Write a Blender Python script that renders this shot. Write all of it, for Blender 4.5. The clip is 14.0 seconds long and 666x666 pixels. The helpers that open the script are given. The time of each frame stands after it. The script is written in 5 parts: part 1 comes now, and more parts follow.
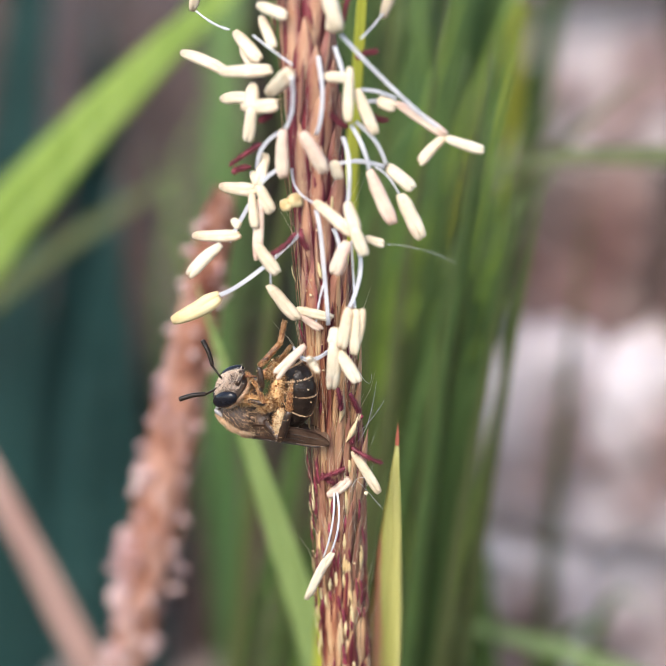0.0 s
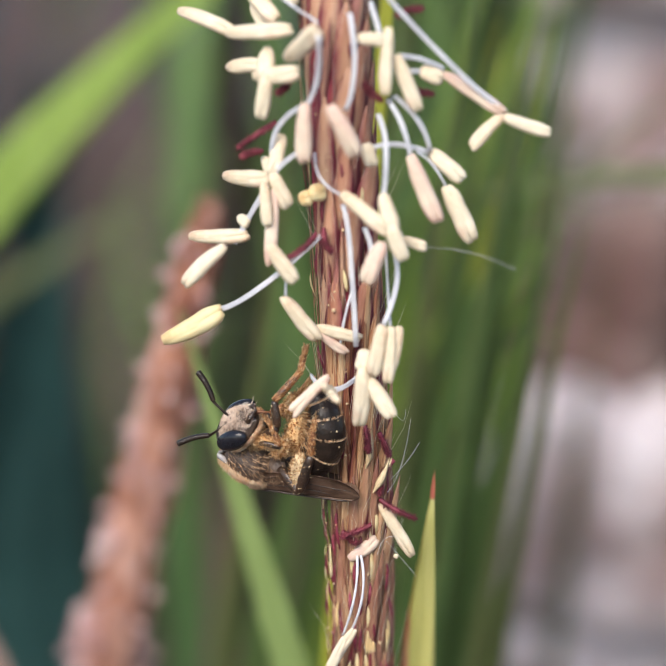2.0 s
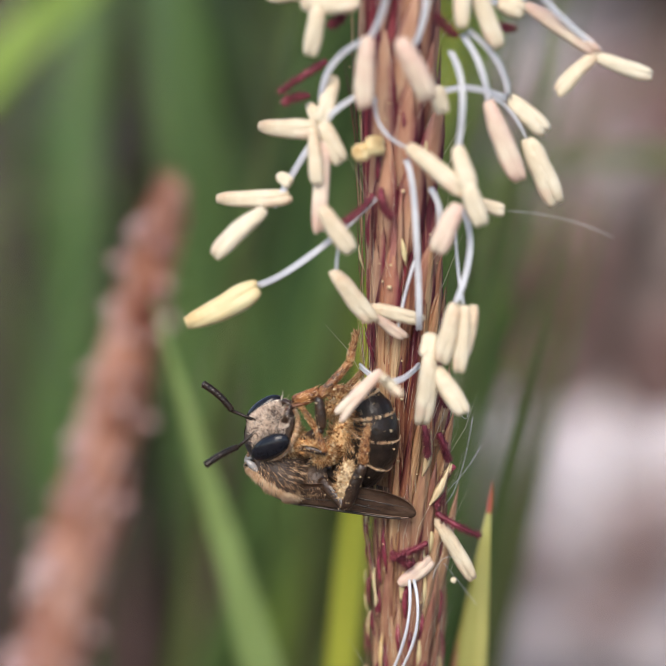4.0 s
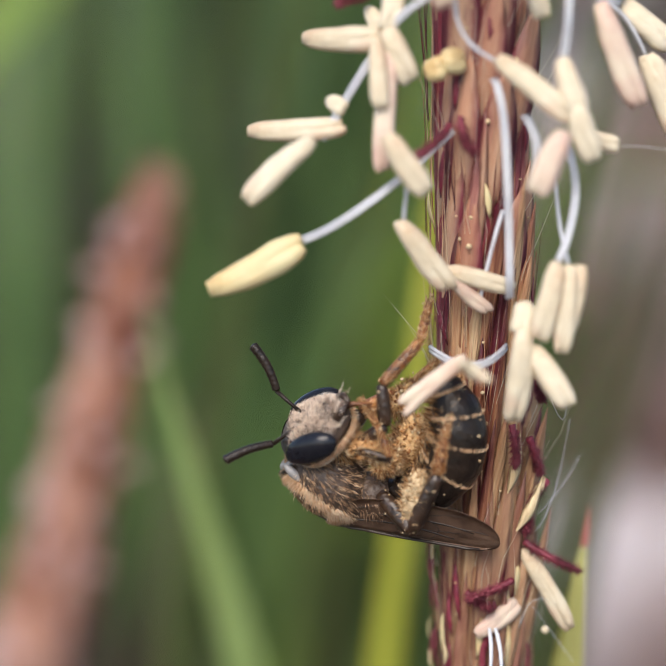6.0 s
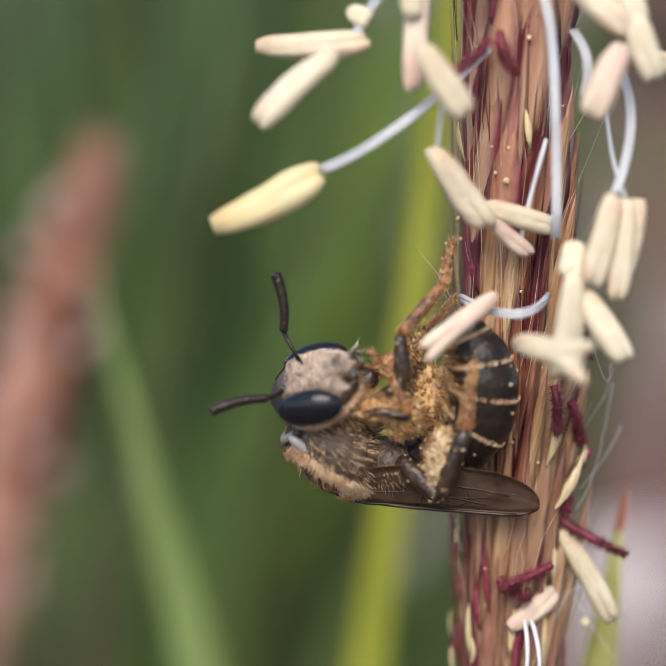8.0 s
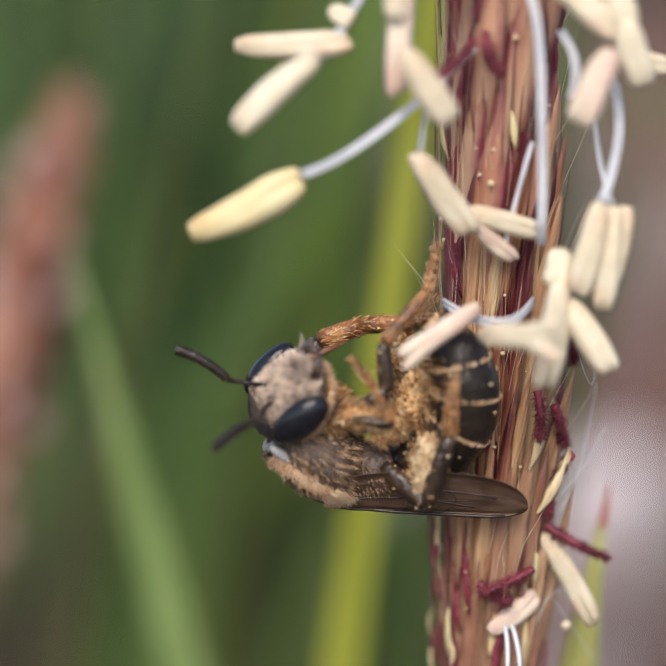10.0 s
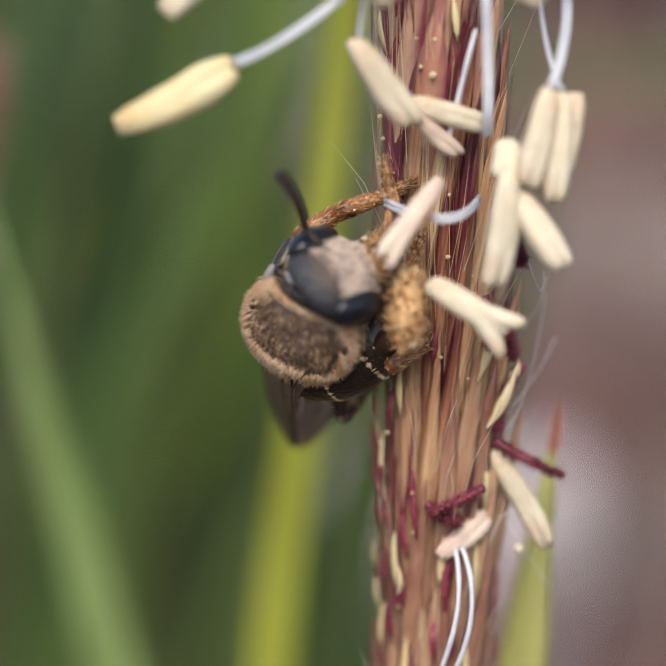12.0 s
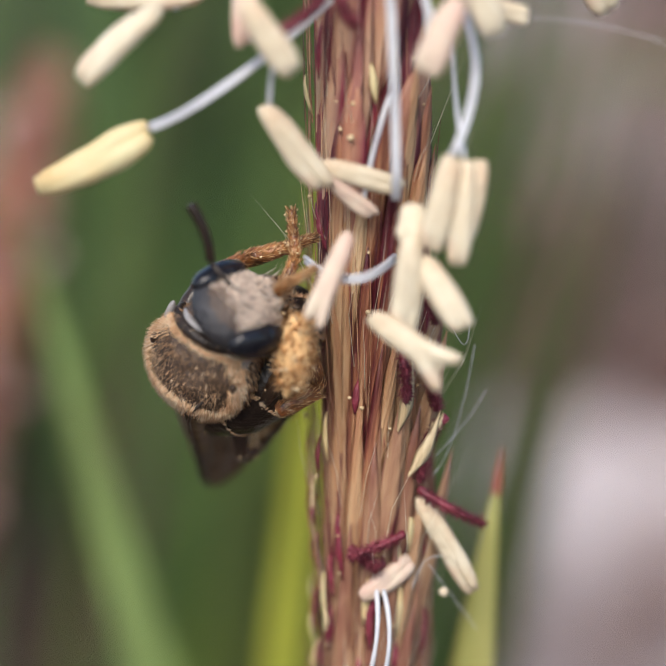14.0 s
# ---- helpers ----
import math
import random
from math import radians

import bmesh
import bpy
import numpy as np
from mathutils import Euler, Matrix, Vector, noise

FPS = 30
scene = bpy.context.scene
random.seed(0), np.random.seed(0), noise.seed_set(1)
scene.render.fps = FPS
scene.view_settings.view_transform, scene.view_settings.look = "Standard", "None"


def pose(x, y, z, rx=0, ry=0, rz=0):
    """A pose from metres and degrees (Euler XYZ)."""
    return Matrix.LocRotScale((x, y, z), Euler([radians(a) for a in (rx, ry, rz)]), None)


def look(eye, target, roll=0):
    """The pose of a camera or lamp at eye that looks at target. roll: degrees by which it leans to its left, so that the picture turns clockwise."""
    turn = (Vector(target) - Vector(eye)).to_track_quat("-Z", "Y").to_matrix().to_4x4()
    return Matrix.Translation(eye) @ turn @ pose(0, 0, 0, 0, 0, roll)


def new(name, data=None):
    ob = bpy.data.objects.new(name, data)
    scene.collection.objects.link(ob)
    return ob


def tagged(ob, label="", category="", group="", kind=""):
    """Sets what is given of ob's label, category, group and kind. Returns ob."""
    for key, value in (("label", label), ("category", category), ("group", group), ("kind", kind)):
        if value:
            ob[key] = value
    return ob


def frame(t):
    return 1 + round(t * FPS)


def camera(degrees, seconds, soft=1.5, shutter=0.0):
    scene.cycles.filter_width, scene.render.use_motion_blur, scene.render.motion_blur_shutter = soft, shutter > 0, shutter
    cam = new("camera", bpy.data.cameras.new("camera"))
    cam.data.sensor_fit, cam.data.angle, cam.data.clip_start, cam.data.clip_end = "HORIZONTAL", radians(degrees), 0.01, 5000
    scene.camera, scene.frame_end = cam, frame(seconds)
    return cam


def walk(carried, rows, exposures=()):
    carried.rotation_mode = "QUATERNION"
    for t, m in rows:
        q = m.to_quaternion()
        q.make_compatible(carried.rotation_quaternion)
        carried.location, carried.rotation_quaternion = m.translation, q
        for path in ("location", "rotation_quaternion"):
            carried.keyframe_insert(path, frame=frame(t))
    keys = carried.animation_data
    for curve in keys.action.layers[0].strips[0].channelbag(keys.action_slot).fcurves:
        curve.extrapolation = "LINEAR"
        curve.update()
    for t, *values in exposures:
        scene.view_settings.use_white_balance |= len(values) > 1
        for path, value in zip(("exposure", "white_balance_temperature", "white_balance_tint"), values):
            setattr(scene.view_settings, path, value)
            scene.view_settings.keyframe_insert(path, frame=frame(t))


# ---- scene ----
MM = 0.001
cam = camera(15, 14.0, soft=0.6)
PATH = [
    (0, look((0.02386, -0.07664, 0.02456), (0.01274, -0.04027, 0.01214), -0.50)),
    (0.5, look((0.02543, -0.07631, 0.02618), (0.01359, -0.04026, 0.01353), -0.62)),
    (1, look((0.02168, -0.07653, 0.02704), (0.01145, -0.04018, 0.01382), -0.07)),
    (1.5, look((0.02107, -0.07043, 0.02428), (0.01018, -0.03408, 0.01161), -0.05)),
    (2, look((0.01671, -0.06404, 0.01778), (0.00683, -0.02683, 0.00690), 0.63)),
    (2.5, look((0.01244, -0.05898, 0.01714), (0.00416, -0.02150, 0.00591), 0.94)),
    (3, look((0.01279, -0.05588, 0.01829), (0.00417, -0.01867, 0.00643), 0.83)),
    (3.5, look((0.00818, -0.05782, 0.01728), (0.00193, -0.01998, 0.00592), 2.00)),
    (3.7, look((0.00739, -0.05737, 0.01549), (0.00175, -0.01926, 0.00475), 2.03)),
    (5.8, look((0.00553, -0.04467, 0.00813), (-0.00124, -0.00617, -0.00033), 2.41)),
    (6, look((0.00264, -0.04474, 0.00663), (-0.00179, -0.00569, -0.00082), 2.64)),
    (6.5, look((-0.00002, -0.04228, 0.00551), (-0.00308, -0.00310, -0.00197), 3.34)),
    (7, look((0.00054, -0.04137, 0.00545), (-0.00268, -0.00220, -0.00201), 3.08)),
    (7.5, look((0.00059, -0.03991, 0.00532), (-0.00274, -0.00080, -0.00236), 3.37)),
    (7.7, look((-0.00044, -0.03985, 0.00325), (-0.00242, -0.00033, -0.00265), 2.88)),
    (9.8, look((-0.00188, -0.03878, 0.00529), (-0.00267, 0.00040, -0.00276), 4.17)),
    (10, look((-0.00127, -0.03862, 0.00566), (-0.00225, 0.00046, -0.00279), 3.79)),
    (10.5, look((-0.00116, -0.03863, 0.00525), (-0.00202, 0.00051, -0.00291), 3.87)),
    (11, look((-0.00015, -0.03831, 0.00456), (-0.00183, 0.00087, -0.00329), 3.82)),
    (11.5, look((0.00105, -0.03759, 0.00518), (-0.00121, 0.00144, -0.00328), 3.56)),
    (12, look((-0.00184, -0.03705, 0.00254), (-0.00115, 0.00234, -0.00439), 3.21)),
    (12.5, look((-0.00096, -0.03797, 0.00336), (-0.00216, 0.00137, -0.00378), 3.87)),
    (13, look((0.00007, -0.03786, 0.00568), (-0.00181, 0.00114, -0.00299), 3.67)),
    (13.5, look((0.00283, -0.03809, 0.00444), (-0.00057, 0.00105, -0.00309), 2.75)),
    (14, look((0.00475, -0.03758, 0.00522), (-0.00041, 0.00113, -0.00344), 2.86)),
]
walk(cam, PATH, [(0, 1.34), (1.5, 1.24), (2.5, 1.00), (3.5, 0.93), (6, 0.92), (14, 0.88)])

# ---- light ----
world = bpy.data.worlds.new("sky")
scene.world = world
world.use_nodes = True
wn = world.node_tree.nodes
sky = wn.new("ShaderNodeTexSky")
sky.sky_type = "NISHITA"
sky.sun_disc = False
sky.sun_elevation = radians(45)
sky.sun_rotation = radians(188.5)
world.node_tree.links.new(sky.outputs["Color"], wn["Background"].inputs["Color"])
wn["Background"].inputs["Strength"].default_value = 0.13
sun_data = bpy.data.lights.new("sun", "SUN")
sun_data.energy = 2.2
sun_data.angle = radians(40)
sun_data.color = (1.0, 0.885, 0.765)
sun = new("sun", sun_data)
sun.matrix_world = look((-0.17, -1.15, 1.12), (0, 0, 0))
scene.view_settings.exposure = 0.80


# ---- materials ----
def material(name, colours, rough=0.6, scale=1200.0, stretch=(1, 1, 1), bump=0.3, detail=4.0,
             fine=None, random_shift=0.0, island=False, gloss=0.5, thin=0.0, second=None):
    """colours: stops of (place, (r, g, b)) over a noise; second: a larger patch colour (colour, scale, low, high)."""
    m = bpy.data.materials.new(name)
    m.use_nodes = True
    nt = m.node_tree
    b = nt.nodes["Principled BSDF"]
    co = nt.nodes.new("ShaderNodeTexCoord")
    mp = nt.nodes.new("ShaderNodeMapping")
    mp.inputs["Scale"].default_value = stretch
    nt.links.new(co.outputs["Object"], mp.inputs["Vector"])
    nz = nt.nodes.new("ShaderNodeTexNoise")
    nz.inputs["Scale"].default_value = scale
    nz.inputs["Detail"].default_value = detail
    nz.inputs["Roughness"].default_value = 0.62
    nt.links.new(mp.outputs["Vector"], nz.inputs["Vector"])
    value = nz.outputs["Fac"]
    if random_shift:
        if island:
            rn = nt.nodes.new("ShaderNodeNewGeometry").outputs["Random Per Island"]
        else:
            rn = nt.nodes.new("ShaderNodeObjectInfo").outputs["Random"]
        mul = nt.nodes.new("ShaderNodeMath")
        mul.operation = "MULTIPLY_ADD"
        nt.links.new(rn, mul.inputs[0])
        mul.inputs[1].default_value = random_shift
        mul.inputs[2].default_value = -random_shift / 2
        add = nt.nodes.new("ShaderNodeMath")
        add.operation = "ADD"
        nt.links.new(value, add.inputs[0])
        nt.links.new(mul.outputs[0], add.inputs[1])
        value = add.outputs[0]
    ramp = nt.nodes.new("ShaderNodeValToRGB")
    els = ramp.color_ramp.elements
    while len(els) < len(colours):
        els.new(0.5)
    for e, (p, c) in zip(els, colours):
        e.position, e.color = p, (*c, 1)
    nt.links.new(value, ramp.inputs["Fac"])
    colour = ramp.outputs["Color"]
    if second:
        c2, s2, lo, hi = second
        n2 = nt.nodes.new("ShaderNodeTexNoise")
        n2.inputs["Scale"].default_value = s2
        n2.inputs["Detail"].default_value = 3.0
        nt.links.new(mp.outputs["Vector"], n2.inputs["Vector"])
        mr = nt.nodes.new("ShaderNodeMapRange")
        mr.inputs["From Min"].default_value = lo
        mr.inputs["From Max"].default_value = hi
        nt.links.new(n2.outputs["Fac"], mr.inputs["Value"])
        mx = nt.nodes.new("ShaderNodeMix")
        mx.data_type = "RGBA"
        nt.links.new(mr.outputs["Result"], mx.inputs["Factor"])
        nt.links.new(colour, mx.inputs["A"])
        mx.inputs["B"].default_value = (*c2, 1)
        colour = mx.outputs["Result"]
    nt.links.new(colour, b.inputs["Base Color"])
    b.inputs["Roughness"].default_value = rough
    b.inputs["Specular IOR Level"].default_value = gloss
    if bump:
        bp = nt.nodes.new("ShaderNodeBump")
        bp.inputs["Strength"].default_value = bump
        bp.inputs["Distance"].default_value = 0.3 / scale
        fn = nt.nodes.new("ShaderNodeTexNoise")
        fn.inputs["Scale"].default_value = fine or scale * 3
        fn.inputs["Detail"].default_value = 3.0
        nt.links.new(mp.outputs["Vector"], fn.inputs["Vector"])
        nt.links.new(fn.outputs["Fac"], bp.inputs["Height"])
        nt.links.new(bp.outputs["Normal"], b.inputs["Normal"])
    if thin:
        tr = nt.nodes.new("ShaderNodeBsdfTranslucent")
        nt.links.new(colour, tr.inputs["Color"])
        ms = nt.nodes.new("ShaderNodeMixShader")
        ms.inputs["Fac"].default_value = thin
        out = nt.nodes["Material Output"]
        nt.links.new(b.outputs["BSDF"], ms.inputs[1])
        nt.links.new(tr.outputs["BSDF"], ms.inputs[2])
        nt.links.new(ms.outputs["Shader"], out.inputs["Surface"])
    return m


def clear_wing():
    m = material("wing_membrane", [(0.3, (0.080, 0.047, 0.032)), (0.7, (0.190, 0.122, 0.084))], 0.36, 2500, bump=0.25)
    nt = m.node_tree
    b = nt.nodes["Principled BSDF"]
    tp = nt.nodes.new("ShaderNodeBsdfTransparent")
    tp.inputs["Color"].default_value = (0.70, 0.55, 0.45, 1)
    ms = nt.nodes.new("ShaderNodeMixShader")
    ms.inputs["Fac"].default_value = 0.25
    b.inputs["Specular IOR Level"].default_value = 0.25
    nt.links.new(b.outputs["BSDF"], ms.inputs[1])
    nt.links.new(tp.outputs["BSDF"], ms.inputs[2])
    nt.links.new(ms.outputs["Shader"], nt.nodes["Material Output"].inputs["Surface"])
    return m


def edged_glume():
    """A broad tan scale whose margins are stained maroon."""
    m = material("broad_glume", [(0.3, (0.32, 0.135, 0.085)), (0.5, (0.44, 0.240, 0.150)), (0.7, (0.55, 0.38, 0.255))], 0.42, 900, (2.5, 2.5, 0.35), 0.3, random_shift=0.25)
    nt = m.node_tree
    b = nt.nodes["Principled BSDF"]
    body = b.inputs["Base Color"].links[0].from_socket
    co = nt.nodes.new("ShaderNodeTexCoord")
    xyz = nt.nodes.new("ShaderNodeSeparateXYZ")
    nt.links.new(co.outputs["Object"], xyz.inputs[0])
    side = nt.nodes.new("ShaderNodeMath")
    side.operation = "ABSOLUTE"
    nt.links.new(xyz.outputs["X"], side.inputs[0])
    nz = nt.nodes.new("ShaderNodeTexNoise")
    nz.inputs["Scale"].default_value = 1500
    nt.links.new(co.outputs["Object"], nz.inputs["Vector"])
    blur = nt.nodes.new("ShaderNodeMath")
    blur.operation = "MULTIPLY_ADD"
    nt.links.new(nz.outputs["Fac"], blur.inputs[0])
    blur.inputs[1].default_value = 0.00026
    nt.links.new(side.outputs[0], blur.inputs[2])
    rim = nt.nodes.new("ShaderNodeMapRange")
    rim.inputs["From Min"].default_value = 0.00021
    rim.inputs["From Max"].default_value = 0.00042
    nt.links.new(blur.outputs[0], rim.inputs["Value"])
    mx = nt.nodes.new("ShaderNodeMix")
    mx.data_type = "RGBA"
    nt.links.new(rim.outputs["Result"], mx.inputs["Factor"])
    nt.links.new(body, mx.inputs["A"])
    mx.inputs["B"].default_value = (0.15, 0.024, 0.038, 1)
    nt.links.new(mx.outputs["Result"], b.inputs["Base Color"])
    return m


GLUME = material("straw_glume", [(0.29, (0.075, 0.009, 0.016)), (0.39, (0.26, 0.100, 0.056)), (0.52, (0.42, 0.235, 0.122)), (0.74, (0.57, 0.420, 0.250))],
                 0.36, 900, (3.6, 3.6, 0.24), 0.5, random_shift=0.34, second=((0.12, 0.010, 0.024), 520, 0.56, 0.62))
GLUME_REST = material("straw_glume_rest", [(0.29, (0.075, 0.009, 0.016)), (0.39, (0.26, 0.100, 0.056)), (0.52, (0.42, 0.235, 0.122)), (0.74, (0.57, 0.420, 0.250))],
                      0.36, 900, (3.6, 3.6, 0.24), 0.5, random_shift=0.34, island=True, second=((0.12, 0.010, 0.024), 520, 0.56, 0.62))
GLUME_RED = material("maroon_glume", [(0.25, (0.045, 0.007, 0.013)), (0.42, (0.13, 0.02, 0.034)), (0.56, (0.29, 0.12, 0.10)), (0.72, (0.48, 0.30, 0.20))],
                     0.36, 900, (3.6, 3.6, 0.24), 0.5, random_shift=0.26)
FIBRE = material("straw_fibre", [(0.25, (0.080, 0.008, 0.018)), (0.45, (0.26, 0.085, 0.058)), (0.65, (0.47, 0.26, 0.15)), (0.9, (0.62, 0.47, 0.30))], 0.4, 300, bump=0, random_shift=0.8, island=True)
GLUME_LOW = material("blotched_glume", [(0.3, (0.20, 0.085, 0.058)), (0.5, (0.33, 0.19, 0.11)), (0.7, (0.52, 0.37, 0.22))], 0.36, 900, (2.2, 2.2, 0.4), 0.35, random_shift=0.25,
                     second=((0.11, 0.010, 0.022), 800, 0.50, 0.56))
GLUME_BROAD = edged_glume()
CREAM = material("cream_glume", [(0.3, (0.476, 0.340, 0.187)), (0.6, (0.595, 0.476, 0.281)), (0.8, (0.646, 0.552, 0.374))], 0.5, 900, (3, 3, 0.5), 0.3)
CORE = material("maroon_rachis", [(0.35, (0.10, 0.012, 0.022)), (0.6, (0.26, 0.035, 0.055)), (0.75, (0.42, 0.17, 0.09))], 0.55, 1100, (3, 3, 0.4), 0.5)
CULM = material("culm", [(0.3, (0.20, 0.24, 0.06)), (0.7, (0.42, 0.34, 0.14))], 0.5, 300, (3, 3, 0.3), 0.3)
ANTHER = material("anther_cream", [(0.25, (0.56, 0.40, 0.26)), (0.42, (0.65, 0.55, 0.39)), (0.7, (0.70, 0.63, 0.48))], 0.55, 1400, (1, 1, 1), 0.2, thin=0.15, random_shift=0.2,
                  second=((0.62, 0.38, 0.27), 620, 0.52, 0.72))
ANTHER_YELLOW = material("anther_yellow", [(0.3, (0.636, 0.413, 0.172)), (0.5, (0.662, 0.533, 0.284)), (0.7, (0.636, 0.568, 0.327))], 0.55, 1100, (1, 1, 1), 0.15, thin=0.15)
ANTHER_PINK = material("anther_pink", [(0.25, (0.570, 0.335, 0.270)), (0.5, (0.645, 0.490, 0.385)), (0.7, (0.690, 0.590, 0.455))], 0.55, 1300, (1, 1, 1), 0.15, thin=0.15)
FILAMENT = material("filament_white", [(0.3, (0.58, 0.59, 0.63)), (0.7, (0.76, 0.77, 0.79))], 0.3, 1500, bump=0.2, thin=0.3)
HAIR_SILK = material("silky_hair", [(0.3, (0.55, 0.50, 0.38)), (0.7, (0.80, 0.76, 0.62))], 0.35, 900, bump=0, thin=0.3)
STIGMA = material("stigma_maroon", [(0.3, (0.070, 0.006, 0.014)), (0.6, (0.19, 0.022, 0.040)), (0.8, (0.40, 0.11, 0.14))], 0.55, 3000, bump=0.4, random_shift=0.4, island=True)
POLLEN = material("pollen_cream", [(0.3, (0.36, 0.23, 0.11)), (0.6, (0.60, 0.46, 0.28))], 0.85, 6000, bump=0.6, random_shift=0.4, island=True)
POLLEN_GOLD = material("pollen_gold", [(0.3, (0.19, 0.068, 0.019)), (0.5, (0.46, 0.215, 0.070)), (0.75, (0.67, 0.44, 0.21))], 0.85, 5000, bump=0.6, random_shift=0.5, island=True)
CHITIN = material("black_chitin", [(0.3, (0.007, 0.005, 0.004)), (0.7, (0.026, 0.017, 0.012))], 0.30, 3500, bump=0.4, gloss=0.28)
BODY = material("brown_chitin", [(0.3, (0.026, 0.016, 0.011)), (0.55, (0.075, 0.048, 0.033)), (0.75, (0.16, 0.11, 0.075))], 0.5, 3000, bump=0.7)
CROWN = material("head_chitin", [(0.3, (0.009, 0.009, 0.011)), (0.7, (0.034, 0.032, 0.036))], 0.50, 4500, bump=0.7, gloss=0.5)
EYE = material("compound_eye", [(0.3, (0.006, 0.007, 0.010)), (0.7, (0.014, 0.014, 0.018))], 0.13, 9000, bump=0.08, gloss=0.3)
FUR = material("tan_fur", [(0.2, (0.54, 0.29, 0.15)), (0.5, (0.86, 0.60, 0.36)), (0.8, (0.95, 0.80, 0.59))], 0.7, 2500, bump=0, random_shift=0.5, island=True, thin=0.3)
FUR_BROWN = material("brown_fur", [(0.2, (0.13, 0.072, 0.036)), (0.5, (0.35, 0.215, 0.12)), (0.8, (0.60, 0.42, 0.27))], 0.7, 2500, bump=0, random_shift=0.6, island=True, thin=0.3)
FUR_PALE = material("pale_fur", [(0.2, (0.50, 0.38, 0.26)), (0.8, (0.80, 0.70, 0.56))], 0.7, 2500, bump=0, random_shift=0.5, island=True, thin=0.3)
FUR_GOLD = material("golden_fur", [(0.2, (0.14, 0.052, 0.018)), (0.5, (0.52, 0.27, 0.10)), (0.8, (0.84, 0.62, 0.36))], 0.6, 2500, bump=0, random_shift=0.6, island=True, thin=0.3)
FUR_FACE = material("grey_fur", [(0.2, (0.36, 0.26, 0.20)), (0.5, (0.84, 0.69, 0.56)), (0.8, (0.96, 0.87, 0.76))], 0.7, 2500, bump=0, random_shift=0.6, island=True, thin=0.3)
LEG_DARK = material("leg_dark", [(0.3, (0.012, 0.008, 0.006)), (0.7, (0.05, 0.026, 0.014))], 0.28, 2500, bump=0.3)
LEG_AMBER = material("leg_amber", [(0.36, (0.035, 0.012, 0.005)), (0.50, (0.22, 0.076, 0.020)), (0.74, (0.58, 0.30, 0.11))], 0.36, 2600, bump=0.4)
WHITE_LOBE = material("pale_lobe", [(0.3, (0.18, 0.17, 0.17)), (0.7, (0.36, 0.34, 0.33))], 0.35, 2000, bump=0.2)
WING = clear_wing()
VEIN = material("wing_vein", [(0.3, (0.010, 0.006, 0.004)), (0.7, (0.035, 0.020, 0.013))], 0.4, 2000, bump=0.2)
BLADE = material("leaf_green", [(0.3, (0.17, 0.27, 0.04)), (0.6, (0.25, 0.36, 0.07)), (0.8, (0.36, 0.44, 0.15))], 0.45, 160, (4, 4, 0.25), 0.3, thin=0.25)
BLADE_EDGE = material("leaf_yellow_green", [(0.35, (0.50, 0.24, 0.14)), (0.45, (0.44, 0.44, 0.12)), (0.7, (0.52, 0.50, 0.18))], 0.45, 300, (5, 5, 0.2), 0.3, thin=0.25)
BLADE_PALE = material("leaf_pale_green", [(0.3, (0.17, 0.24, 0.075)), (0.6, (0.23, 0.32, 0.11)), (0.8, (0.31, 0.385, 0.175))], 0.4, 200, (4, 4, 0.25), 0.3, thin=0.2)
BLADE_LIME = material("leaf_lime", [(0.3, (0.34, 0.36, 0.035)), (0.6, (0.43, 0.45, 0.06)), (0.8, (0.50, 0.51, 0.13))], 0.45, 200, (4, 4, 0.25), 0.3, thin=0.25)
SOFT = material("leaf_mid_green", [(0.3, (0.060, 0.104, 0.029)), (0.6, (0.108, 0.186, 0.052)), (0.8, (0.185, 0.265, 0.090))], 0.5, 120, (2, 2, 0.4), 0.3, random_shift=0.5, thin=0.25)
BLADE_OLIVE = material("leaf_olive", [(0.3, (0.065, 0.085, 0.026)), (0.7, (0.111, 0.130, 0.046))], 0.5, 160, (4, 4, 0.25), 0.3, thin=0.2)
BLADE_TIP = material("leaf_red_tip", [(0.35, (0.40, 0.08, 0.07)), (0.7, (0.55, 0.20, 0.12))], 0.45, 700, (4, 4, 0.3), 0.3, thin=0.2)
# blue-green leaf colour taken almost to black: it carries the deep shade itself
BLADE_TEAL_SHADE = material("leaf_blue_green_shade", [(0.3, (0.006, 0.028, 0.026)), (0.7, (0.016, 0.060, 0.056))], 0.5, 90, bump=0.2, thin=0.15)
SWARD = material("sward", [(0.2, (0.030, 0.022, 0.018)), (0.38, (0.036, 0.074, 0.036)), (0.6, (0.058, 0.125, 0.038)), (0.8, (0.15, 0.235, 0.068))], 0.5, 40, (1, 1, 0.3), 0, random_shift=0.8, island=True, thin=0.2)
RED_SPIKE = material("red_brown_glume", [(0.25, (0.150, 0.048, 0.030)), (0.45, (0.34, 0.150, 0.090)), (0.6, (0.42, 0.225, 0.165)), (0.78, (0.55, 0.39, 0.35))], 0.6, 300, (2, 2, 0.5), 0.5, random_shift=0.35, island=True)
MAUVE = material("mauve_anther", [(0.3, (0.36, 0.20, 0.20)), (0.5, (0.46, 0.30, 0.29)), (0.7, (0.56, 0.43, 0.40))], 0.6, 500, bump=0.3)
DRY = material("dry_stalk", [(0.3, (0.245, 0.144, 0.122)), (0.7, (0.360, 0.245, 0.209))], 0.6, 200, (3, 3, 0.4), 0.4)
SOIL = material("soil", [(0.25, (0.022, 0.014, 0.012)), (0.5, (0.048, 0.032, 0.029)), (0.75, (0.090, 0.064, 0.058))], 0.95, 60, bump=0.9, detail=8,
                second=((0.11, 0.05, 0.035), 14, 0.5, 0.62))
